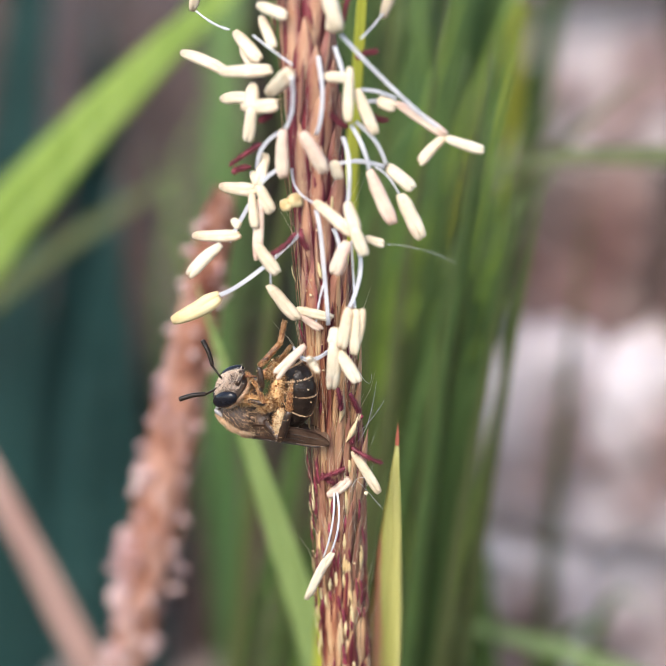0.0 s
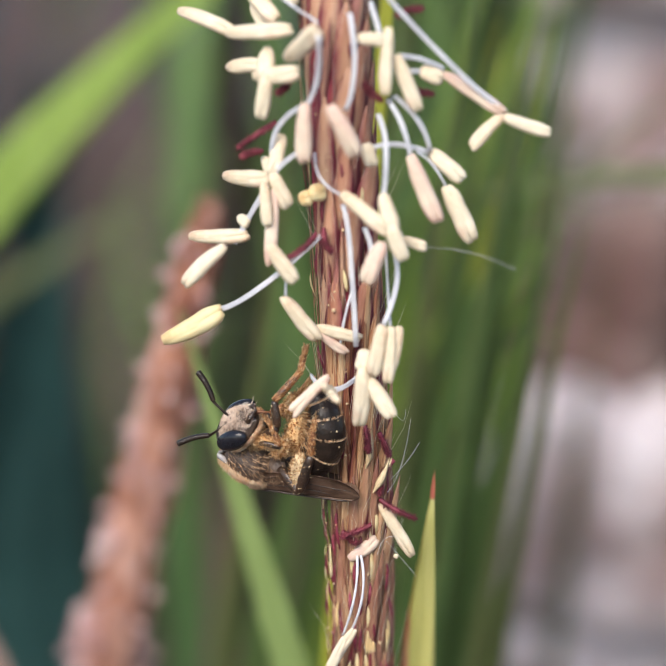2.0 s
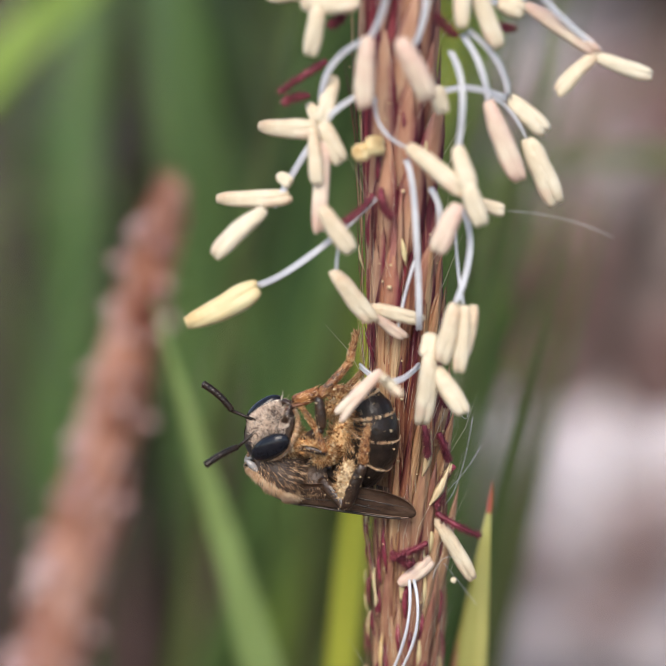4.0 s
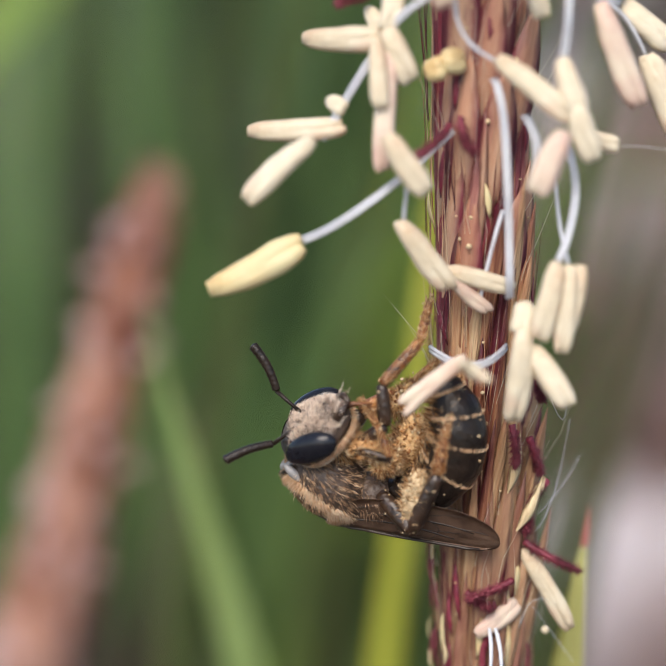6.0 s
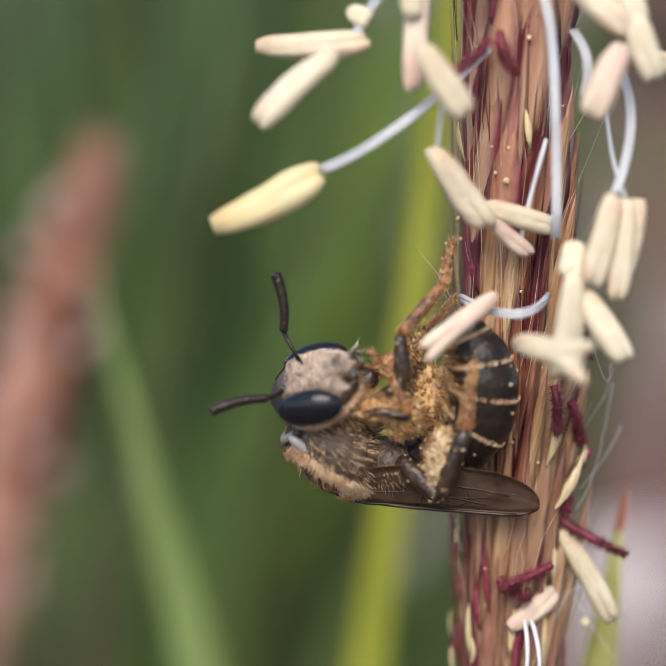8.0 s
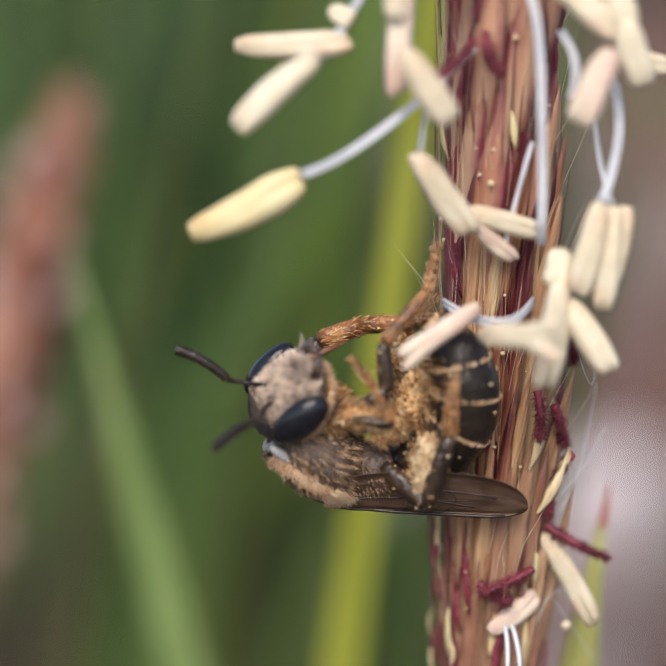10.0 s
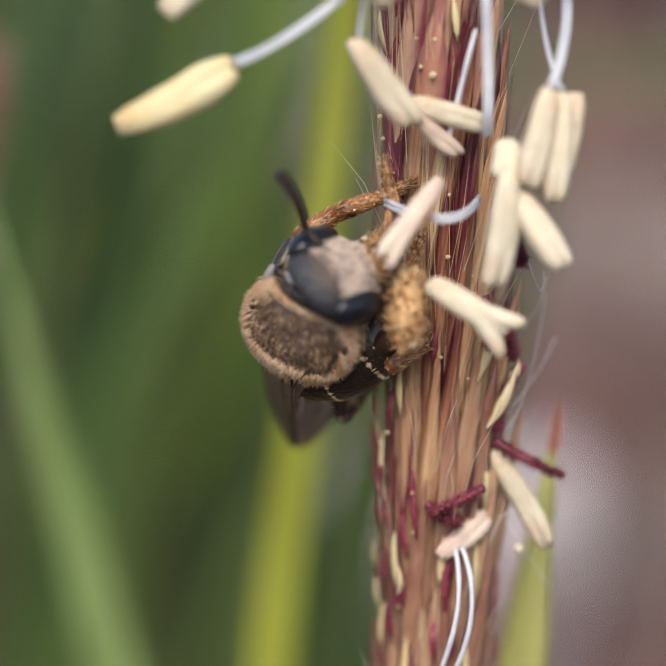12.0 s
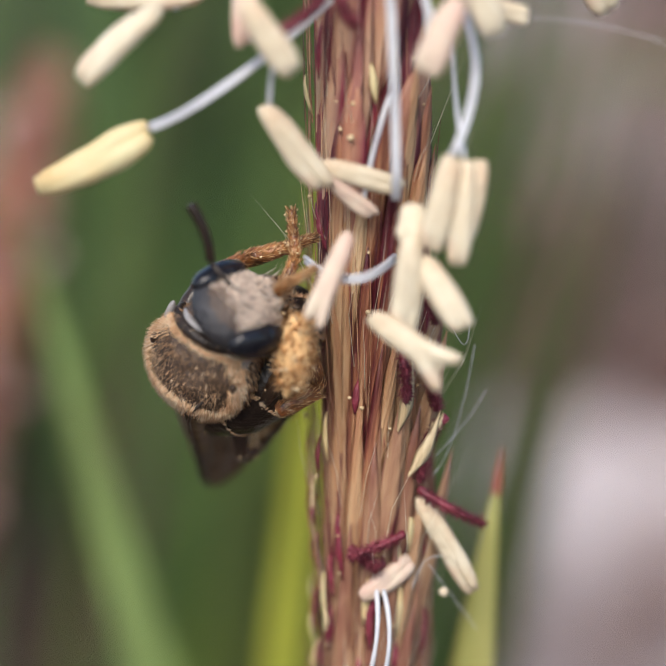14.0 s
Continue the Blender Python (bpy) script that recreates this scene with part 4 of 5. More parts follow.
filament(spike, (2.06, -0.60, 4.34), (2.46, -0.50, 4.04), (2.83, -0.40, 3.44), 1)
filament(spike, (0.92, -1.00, 4.44), (1.58, -0.80, 4.55), (2.34, -0.40, 4.31), 2)
filament(spike, (1.58, -0.50, 6.83), (2.09, -0.20, 6.72), (2.63, 0.00, 6.47), 2)
filament(spike, (1.60, -0.50, 6.39), (1.91, -0.20, 6.41), (2.09, 0.00, 6.33), 2)
filament(spike, (-1.09, -1.90, 0.48), (-1.06, -2.00, 0.98), (-1.00, -2.00, 1.29), 1)
filament(spike, (0.82, -0.80, 8.26), (1.06, -1.00, 7.72), (1.18, -1.00, 7.34), 2)
filament(spike, (0.84, -1.20, 2.35), (1.08, -1.40, 1.91), (1.06, -1.40, 1.40), 2)
filament(spike, (0.75, -1.10, -6.88), (0.80, -1.50, -7.88), (0.45, -1.40, -9.14), 1)
filament(spike, (0.86, -1.10, -6.87), (1.02, -1.50, -7.85), (0.68, -1.40, -9.00), 1)
filament(spike, (-0.57, -1.20, -1.84), (0.23, -2.00, -1.93), (0.76, -1.20, -1.72), 2)
filament(spike, (0.56, -1.20, 0.68), (0.37, -1.40, -0.22), (0.24, -1.30, -1.10), 1)
filament(spike, (2.53, -1.00, 1.87), (3.73, -1.00, 1.79), (4.93, -1.20, 1.48), 0)
filament(spike, (-0.36, -1.60, 7.77), (-1.07, -1.20, 8.06), (-1.93, -0.80, 8.48), 1)
filament(spike, (-3.02, 0.00, 8.46), (-3.73, 0.50, 8.53), (-4.43, 0.80, 8.85), 1)
filament(spike, (1.58, -0.50, 8.48), (1.85, 0.00, 8.81), (2.09, 0.30, 9.18), 1)
filament(spike, (1.46, -0.80, -6.52), (1.70, -0.60, -6.88), (2.24, -0.40, -7.62), 0)
filament(spike, (1.30, -0.90, -6.90), (1.46, -0.80, -6.48), (1.76, -0.70, -6.41), 0)
filament(spike, (1.53, -0.80, -2.61), (1.77, -0.50, -3.12), (1.83, -0.30, -2.85), 0)
filament(spike, (1.48, -0.60, -5.16), (1.77, -0.30, -4.50), (1.96, 0.00, -3.20), 0)
filament(spike, (1.52, -0.60, -4.84), (1.90, -0.20, -4.39), (2.16, 0.20, -3.93), 0)
stigma(spike, (-1.58, -1.20, 5.03), (-2.51, -1.40, 4.36))
stigma(spike, (-1.94, -1.20, 4.23), (-2.42, -1.40, 4.11))
stigma(spike, (-0.44, -1.30, 2.12), (-1.02, -1.90, 1.55))
stigma(spike, (1.26, -0.70, -5.33), (2.22, -0.70, -5.78))
stigma(spike, (1.12, -1.00, -5.98), (0.40, -1.30, -6.31))
stigma(spike, (1.25, -1.00, 5.72), (0.82, -1.20, 6.12))
stigma(spike, (1.87, -0.50, 6.01), (2.36, -0.40, 5.87))
stigma(spike, (1.11, -0.80, 9.07), (1.43, -1.00, 10.16))
stigma(spike, (1.46, -0.60, 7.87), (2.04, -0.40, 8.07))
stigma(spike, (-0.26, -1.20, 2.27), (-0.01, -1.40, 1.72))
stigma(spike, (0.94, -1.20, -3.10), (1.05, -1.20, -3.79))
stigma(spike, (1.24, -0.80, -3.40), (1.46, -0.60, -4.05))
stigma(spike, (1.26, -1.20, -2.31), (1.43, -1.20, -2.57))
stigma(spike, (0.31, -1.00, -6.28), (0.72, -1.20, -6.46))
stigma(spike, (1.62, -0.60, -4.20), (1.30, -0.80, -5.11))
stigma(spike, (-1.20, -1.20, 6.09), (-1.46, -1.40, 5.86))
cam.data.dof.use_dof = True
cam.data.dof.focus_object = focus
cam.data.dof.aperture_fstop = 42

# two anthers that the bee pulls about
held = anther(spike, (0, 0, 0), (1.5, 0, 0), 0.28, 0.8, 0.5)
flag = anther(spike, (0, 0, 0), (1.45, 0, 0), 0.36, 0.1, 1.3)


# ---- the bee, in mm from the middle of its thorax, as it sits sideways on the spike ----
F0, D0 = Vector((-0.75, 0, 0.66)), Vector((-0.66, 0, -0.75))
bee = root("bee", Vector((-2.2, -1.2, -4.0)) * MM, "small furry tan and black bee dusted with pollen", "bee")
BODY_TURN = frame_of(F0, D0)


def mm(*v):
    return Vector(v) * MM


def bee_thorax():
    c = mm(-0.24, 0.06, 0.04)
    semi = (0.86 * MM, 0.88 * MM, 0.63 * MM)
    bm = bmesh.new()
    ellipsoid(bm, c, semi, BODY_TURN, 28, 18, 0.06, 2.0)
    ellipsoid(bm, mm(0.62, -0.02, -0.22), (0.42 * MM, 0.5 * MM, 0.42 * MM), BODY_TURN, 18, 12, 0.08, 3.0)
    t = part("thorax", bm, BODY, bee, "dark brown thorax under tan fur")
    bm = bmesh.new()
    fur_on(bm, c, semi, BODY_TURN, 1700, 0.13 * MM, 0.0065 * MM, (-1.4, 0, 0.1), lambda u: u.z < 0.40 + random.gauss(0, 0.06))
    fur_on(bm, c, semi, BODY_TURN, 2200, 0.06 * MM, 0.0060 * MM, (-1.6, 0, 0.1), lambda u: u.z > 0.42)
    fur_on(bm, mm(0.62, -0.02, -0.22), (0.42 * MM, 0.5 * MM, 0.42 * MM), BODY_TURN, 700, 0.15 * MM, 0.0075 * MM, (-0.9, 0, 0.2), lambda u: u.z > -0.1)
    part("fur", bm, FUR_BROWN, t, "short brown fur")["kind"] = "stuff"
    # tan hairs lie in streaks over the dark sides
    bm = bmesh.new()
    streak = lambda u: u.z < 0.24 and u.x < 0.55 and math.sin(34 * u.z + 5 * u.x + 3 * u.y + 2 * math.sin(9 * u.x)) > 0.35 + random.gauss(0, 0.3)
    fur_on(bm, c, semi, BODY_TURN, 520, 0.14 * MM, 0.0070 * MM, (-1.8, 0, 0.0), streak)
    part("side_fur", bm, FUR, t, "tan hair streaks on the sides")["kind"] = "stuff"
    bm = bmesh.new()
    ring = lambda u: abs(u.z - 0.42 - 0.10 * u.x) < 0.12 + random.gauss(0, 0.05) and u.x < 0.78
    band = lambda u: u.z > 0.2 and (0.56 < u.x < 0.66 + random.gauss(0, 0.03) or -0.74 < u.x < -0.55 + random.gauss(0, 0.04))
    fur_on(bm, c, semi, BODY_TURN, 2600, 0.15 * MM, 0.0090 * MM, (-0.8, 0, 0.1), ring)
    fur_on(bm, c, semi, BODY_TURN, 1800, 0.13 * MM, 0.0095 * MM, (-0.9, 0, 0.2), band)
    fur_on(bm, c, semi, BODY_TURN, 60, 0.12 * MM, 0.0075 * MM, (-1.0, 0, 0.2), lambda u: u.z > 0.5)
    part("hair_fringe", bm, FUR, t, "golden hair fringe")["kind"] = "stuff"
    for s in (-1, 1):
        m = BODY_TURN
        bm = bmesh.new()
        ellipsoid(bm, c + m.to_3x3() @ mm(0.50, 0.70 * s, 0.19), (0.25 * MM, 0.07 * MM, 0.085 * MM), m, 14, 10)
        part("pronotal_lobe", bm, WHITE_LOBE, t, "whitish shining lobe")
        bm = bmesh.new()
        ellipsoid(bm, c + m.to_3x3() @ mm(0.10, 0.74 * s, 0.36), (0.10 * MM, 0.06 * MM, 0.07 * MM), m, 12, 8)
        part("tegula", bm, LEG_DARK, t, "dark brown wing scale")
    for place, r, reach, mat, name, label in ((0.71, 0.11, 1.7, CHITIN, "neck_shield", "black shining neck shield"), (0.81, 0.085, 1.2, WHITE_LOBE, "neck_collar", "whitish hair-edged collar")):
        bm = bmesh.new()
        k = math.sqrt(1 - place * place) * 1.03
        arc = [c + BODY_TURN.to_3x3() @ Vector((semi[0] * place, semi[1] * k * math.sin(w), semi[2] * k * math.cos(w))) for w in (-reach + 2 * reach * i / 16 for i in range(17))]
        sweep(bm, arc, [r * MM * (0.35 + 0.65 * math.sin(math.pi * i / 16)) for i in range(17)], 8)
        part(name, bm, mat, t, label)


def bee_breast():
    bm = bmesh.new()
    c, semi = mm(0.02, -0.33, 0.78), (0.30 * MM, 0.32 * MM, 0.30 * MM)
    ellipsoid(bm, c, semi, None, 18, 12, 0.1, 3.0)
    breast = part("breast", bm, BODY, bee, "furry breast with the leg bases")
    bm = bmesh.new()
    fur_on(bm, c, semi, None, 1500, 0.20 * MM, 0.010 * MM, (0.3, 0, 0.3), lambda u: True)
    part("breast_fur", bm, FUR_GOLD, breast, "orange golden fur")["kind"] = "stuff"


bee_breast()


def bee_head():
    bm = bmesh.new()
    vs = ellipsoid(bm, (0, 0, 0), (0.42 * MM, 0.70 * MM, 0.70 * MM), None, 28, 18)
    for v in vs:
        if v.co.x < 0:
            v.co.x *= 0.70
        if v.co.z < -0.2 * MM:
            v.co.y *= 1 - 0.35 * (-v.co.z / MM - 0.2) / 0.50
            v.co.x += 0.12 * MM * (-v.co.z / MM - 0.2)
    head = part("head", bm, BODY, bee, "dark head with a pale furry face")
    for s in (-1, 1):
        bm = bmesh.new()
        ellipsoid(bm, mm(0.11, 0.57 * s, 0.02), (0.29 * MM, 0.22 * MM, 0.52 * MM), pose(0, 0, 0, 5 * s, 0, -16 * s), 24, 16)
        part("eye", bm, EYE, head, "glossy black compound eye")
        bm = bmesh.new()
        zs = [-0.40 + 0.09 * i for i in range(10)]
        sweep(bm, [mm(-0.20 - 0.05 * math.cos(3 * z), (0.66 - 0.9 * z * z) * s, z) for z in zs], [0.024 * MM * math.sin(0.3 + 2.5 * i / 9) for i in range(10)], 6)
        part("eye_rim", bm, FUR_PALE, head, "pale hair line behind the eye")
        bm = bmesh.new()
        sweep(bm, [mm(0.26, 0.28 * s, -0.56), mm(0.34, 0.18 * s, -0.74), mm(0.32, 0.0, -0.84)], [0.085 * MM, 0.07 * MM, 0.03 * MM], 8)
        part("mandible", bm, LEG_DARK, head, "dark mandible")
    bm = bmesh.new()
    ellipsoid(bm, mm(0.34, 0, -0.38), (0.12 * MM, 0.27 * MM, 0.24 * MM), None, 14, 10, 0.1, 2.0)
    part("clypeus", bm, BODY, head)
    bm = bmesh.new()
    ellipsoid(bm, (0, 0, 0), (0.435 * MM, 0.715 * MM, 0.72 * MM), None, 28, 20)
    for v in bm.verts:
        if v.co.x < 0:
            v.co.x *= 0.72
    bmesh.ops.delete(bm, geom=[v for v in bm.verts if v.co.z < 0.04 * MM or v.co.x > 0.29 * MM], context="VERTS")
    part("vertex", bm, CROWN, head, "bald black crown of the head")
    for x, y in ((0.04, 0.0), (-0.03, 0.11), (-0.03, -0.11)):
        bm = bmesh.new()
        ellipsoid(bm, mm(x, y, 0.685), (0.05 * MM,) * 3, None, 10, 8)
        part("ocellus", bm, EYE, head)
    bm = bmesh.new()
    semi = (0.42 * MM, 0.70 * MM, 0.70 * MM)
    # the face's fur thins out towards the eyes, the crown and the sockets of the antennae
    def hairy(u):
        if u.x < 0.35 or u.z < -0.9:
            return False
        socket = min(math.hypot(u.y - 0.2, u.z - 0.16), math.hypot(u.y + 0.2, u.z - 0.16))
        chance = min(1.0, 3.2 * (0.78 - abs(u.y))) * min(1.0, 3.0 * (0.60 - u.z)) * min(1.0, 4.5 * socket)
        return random.random() < chance
    fur_on(bm, (0, 0, 0), semi, None, 3300, 0.085 * MM, 0.0080 * MM, (0.0, 0, -0.7), hairy)
    fur_on(bm, mm(0.34, 0, -0.38), (0.12 * MM, 0.27 * MM, 0.24 * MM), None, 420, 0.10 * MM, 0.008 * MM, (0.2, 0, -0.9), lambda u: u.x > 0)
    part("face_fur", bm, FUR_FACE, head, "pale silvery face fur")["kind"] = "stuff"
    bm = bmesh.new()
    for _ in range(46):
        a = Vector((random.uniform(0.20, 0.40), random.uniform(-0.34, 0.34), random.uniform(-0.72, -0.5))) * MM
        hair(bm, a, Vector((random.uniform(0.1, 0.9), random.gauss(0, 0.3), -1)), random.uniform(0.14, 0.30) * MM, 0.006 * MM, 0.2)
    part("bristle", bm, FUR_FACE, head, "long pale bristles round the mouth")["kind"] = "stuff"
    bm = bmesh.new()
    sweep(bm, [mm(0.24, 0, -0.66), mm(0.22, 0.02, -0.86), mm(0.12, 0.03, -1.02), mm(0.05, 0.03, -1.16)], [0.07 * MM, 0.05 * MM, 0.035 * MM, 0.015 * MM], 8)
    part("proboscis", bm, LEG_AMBER, head, "amber proboscis")
    bm = bmesh.new()
    fur_on(bm, (0, 0, 0), (semi[0] * 0.7, semi[1], semi[2]), None, 1500, 0.14 * MM, 0.0075 * MM, (-0.3, 0, 0.1), lambda u: u.x < -0.1 and u.z < 0.25)
    part("cheek_fur", bm, FUR, head, "tan fur behind the eyes")["kind"] = "stuff"
    horns = []
    for s in (-1, 1):
        bm = bmesh.new()
        sweep(bm, [mm(0, 0, 0), mm(0.28, 0, 0.02), mm(0.58, 0, 0.05)], [0.040 * MM, 0.034 * MM, 0.042 * MM], 8)
        horn = part("antenna", bm, LEG_DARK, head, "thin elbowed dark antenna")
        arc = lambda u: mm(0.58 + 0.92 * u * math.cos(0.80 - 0.30 * u), 0, 0.05 + 0.92 * u * math.sin(0.80 - 0.30 * u))
        whole = bmesh.new()
        whole.from_mesh(horn.data)
        us = [i / 30 for i in range(31)]
        sweep(whole, [arc(u) for u in us], [MM * ((0.072 + 0.018 * u) * (1 if i % 3 else 0.90) if i not in (0, 30) else 0.032) for i, u in enumerate(us)], 10)
        horn.data = mesh_of("antenna", whole, CHITIN)
        horns.append(horn)
    return head, horns


def bee_abdomen():
    spine = [(0.85, -0.08, -0.15, 0.26), (1.25, -0.15, -0.12, 0.44), (1.70, -0.24, 0.10, 0.52), (2.00, -0.30, 0.50, 0.56), (2.10, -0.32, 0.98, 0.54), (2.05, -0.30, 1.42, 0.46), (1.88, -0.26, 1.80, 0.30), (1.70, -0.24, 2.00, 0.10)]
    pts = [Vector(s[:3]) for s in spine]
    rad = [s[3] for s in spine]

    def at(u):
        u = min(max(u, 0), len(pts) - 1.001)
        i = int(u)
        f = u - i
        g = f * f * (3 - 2 * f) * 0.3 + f * 0.7
        return pts[i].lerp(pts[i + 1], f), rad[i] + (rad[i + 1] - rad[i]) * g
    bm = bmesh.new()
    us = [i * 7 / 48 for i in range(49)]
    sweep(bm, [at(u)[0] * MM for u in us], [at(u)[1] * MM * 0.93 for u in us], 22)
    ab = part("abdomen", bm, CHITIN, bee, "glossy black curled abdomen with pale bands")
    for k in range(6):
        u0, u1 = 0.5 + k * 1.05, 0.5 + (k + 1) * 1.05 + 0.10
        bm = bmesh.new()
        ss = [u0 + (u1 - u0) * i / 8 for i in range(9)]
        sweep(bm, [at(u)[0] * MM for u in ss], [at(u)[1] * MM * (0.95 + 0.07 * i / 8) for i, u in enumerate(ss)], 24, caps=False)
        tg = part("tergite", bm, CHITIN, ab)
        bm = bmesh.new()
        p, r = at(u1 - 0.04)
        q, _ = at(u1 - 0.2)
        d = (p - q).normalized()
        for _ in range(260):
            w = random.uniform(0, 6.283)
            o = d.orthogonal().normalized()
            o = o * math.cos(w) + d.cross(o) * math.sin(w)
            hair(bm, (p + o * r * 1.0) * MM, d + o * 0.25, random.uniform(0.05, 0.10) * MM, 0.009 * MM)
        part("hair_band", bm, FUR, tg, "tan hair band")["kind"] = "stuff"
    bm = bmesh.new()
    for _ in range(750):
        u = random.uniform(0.6, 6.6)
        p, r = at(u)
        d = (at(u + 0.1)[0] - p).normalized()
        inner = Vector((-d.z, 0, d.x))
        w = max(-1.1, min(1.1, random.gauss(0, 0.6)))
        o = inner * math.cos(w) + Vector((0, 1, 0)) * math.sin(w)
        hair(bm, (p + o * r * 0.98) * MM, o + d * 0.7, random.uniform(0.12, 0.26) * MM, 0.009 * MM)
    dust = bmesh.new()
    for _ in range(70):
        u, w = random.uniform(0.8, 6.2), random.uniform(0, 6.283)
        p, r = at(u)
        d = (at(u + 0.1)[0] - p).normalized()
        o = d.orthogonal().normalized()
        o = o * math.cos(w) + d.cross(o) * math.sin(w)
        grains(dust, (p + o * r * 1.02) * MM, (0, 0, 0), 1, random.uniform(0.010, 0.022) * MM)
    part("pollen", dust, POLLEN, ab, "scattered cream pollen grains")["kind"] = "stuff"
    part("scopa", bm, FUR_GOLD, ab, "golden pollen brush")["kind"] = "stuff"
    return ab


def bee_wing(name, base, tip, width, normal, label):
    """A wing with rounded tip and raised veins, from base to tip, in mm."""
    base, tip = Vector(base), Vector(tip)
    x = (tip - base).normalized()
    z = (Vector(normal) - x * Vector(normal).dot(x)).normalized()
    y = z.cross(x)
    L = (tip - base).length
    bm = bmesh.new()
    n = 24
    rows = []

    def edge(u):
        lead = width * 0.26 * min(1, u / 0.12)
        trail = -width * 0.72 * (math.sin(math.pi * min(1, 0.08 + 0.62 * u ** 0.8)) ** 0.8) * (1 if u < 0.62 else max(0, 1 - ((u - 0.62) / 0.38) ** 3) ** 0.5)
        return lead * (1 if u < 0.82 else max(0, 1 - ((u - 0.82) / 0.18) ** 2.2) ** 0.5), trail
    for i in range(n + 1):
        u = 1 - (1 - i / n) ** 1.5
        hi, lo = edge(u)
        row = []
        for k in range(7):
            v = hi + (lo - hi) * k / 6
            lift = 0.04 * math.sin(u * 3) + 0.02 * math.sin(k * 2.2 + u * 6)
            row.append((u * L, v, lift))
        rows.append(row)
    place = lambda c, o=0.0: (base + x * c[0] + y * c[1] + z * (c[2] + o)) * MM
    top = [[bm.verts.new(place(c, 0.006)) for c in r] for r in rows]
    low = [[bm.verts.new(place(c, -0.006)) for c in r] for r in rows]
    for i in range(n):
        for k in range(6):
            bm.faces.new((top[i][k], top[i][k + 1], top[i + 1][k + 1], top[i + 1][k]))
            bm.faces.new((low[i][k], low[i + 1][k], low[i + 1][k + 1], low[i][k + 1]))
    for a, b in ((0, None), (6, None)):
        for i in range(n):
            bm.faces.new((top[i][a], top[i + 1][a], low[i + 1][a], low[i][a]))
    w = part(name, bm, WING, bee, label)
    for path, r in ((((0, 0), (0.5, 0), (0.92, 0.1)), 0.028), (((0, 2), (0.4, 2), (0.75, 1)), 0.018), (((0.1, 3), (0.45, 3.4), (0.85, 3)), 0.015), (((0.05, 4), (0.35, 5), (0.6, 5.8)), 0.015),
                    (((0.42, 0.3), (0.45, 2), (0.44, 3.4)), 0.013), (((0.62, 0.4), (0.66, 2), (0.62, 3.2)), 0.013), (((0.44, 2.0), (0.6, 1.7), (0.78, 2.2)), 0.011), (((0.62, 3.2), (0.8, 3.2), (0.93, 3.6)), 0.011), (((0.44, 3.4), (0.6, 4.2), (0.8, 5.2)), 0.011)):
        bm = bmesh.new()
        pts = []
        for p in curve3(*[Vector((a, b, 0)) for a, b in path], 12):
            i, k = min((1 - (1 - p.x) ** (1 / 1.5)) * n, n - 0.001), min(p.y, 5.999)
            r0, r1 = rows[int(i)], rows[int(i) + 1]
            f, g = i - int(i), k - int(k)
            c0 = Vector(r0[int(k)]).lerp(Vector(r0[int(k) + 1]), g)
            c1 = Vector(r1[int(k)]).lerp(Vector(r1[int(k) + 1]), g)
            pts.append(place(c0.lerp(c1, f)))
        sweep(bm, pts, [r * MM] * 13, 6)
        part("vein", bm, VEIN, w)
    return w


def bee_leg(joints, radii, mats, names, dust=0):
    """A leg of jointed pieces through the given points, in mm."""
    leg = None
    for (a, b), (r0, r1), mat, name in zip(zip(joints, joints[1:]), zip(radii, radii[1:]), mats, names):
        a, b = Vector(a), Vector(b)
        bm = bmesh.new()
        us = [0, 0.12, 0.35, 0.65, 0.9, 1]
        belly = [0.75, 1.0, 1.12, 1.08, 1.0, 0.7]
        sweep(bm, [a.lerp(b, u) * MM for u in us], [(r0 + (r1 - r0) * u) * k * MM for u, k in zip(us, belly)], 10, flat=0.75)
        for _ in range(90):
            u, w = random.random(), random.uniform(0, 6.283)
            d = (b - a).normalized()
            o = d.orthogonal().normalized()
            o = o * math.cos(w) + d.cross(o) * math.sin(w)
            hair(bm, (a.lerp(b, u) + o * (r0 + (r1 - r0) * u) * 0.8) * MM, o * 0.7 + d, random.uniform(0.04, 0.10) * MM, 0.006 * MM)
        if leg is None:
            leg = part("leg", bm, mat, bee)
        else:
            part(name, bm, mat, leg)
        if mat is LEG_AMBER:
            brush = bmesh.new()
            for _ in range(300):
                u, w = random.random(), random.uniform(0, 6.283)
                o = d.orthogonal().normalized()
                o = o * math.cos(w) + d.cross(o) * math.sin(w)
                hair(brush, (a.lerp(b, u) + o * (r0 + (r1 - r0) * u) * 0.85) * MM, o * 0.7 + d * 1.4, random.uniform(0.06, 0.12) * MM, 0.007 * MM)
            part("leg_hair", brush, FUR_GOLD, leg, "golden leg hairs")["kind"] = "stuff"
    if dust:
        bm = bmesh.new()
        for a, b in zip(joints, joints[1:]):
            for _ in range(dust):
                u = random.random()
                grains(bm, (Vector(a).lerp(Vector(b), u)) * MM, (0.05 * MM, 0.05 * MM, 0.05 * MM), 4, 0.018 * MM)
        part("pollen", bm, POLLEN, leg, "cream pollen grains")["kind"] = "stuff"
    return leg


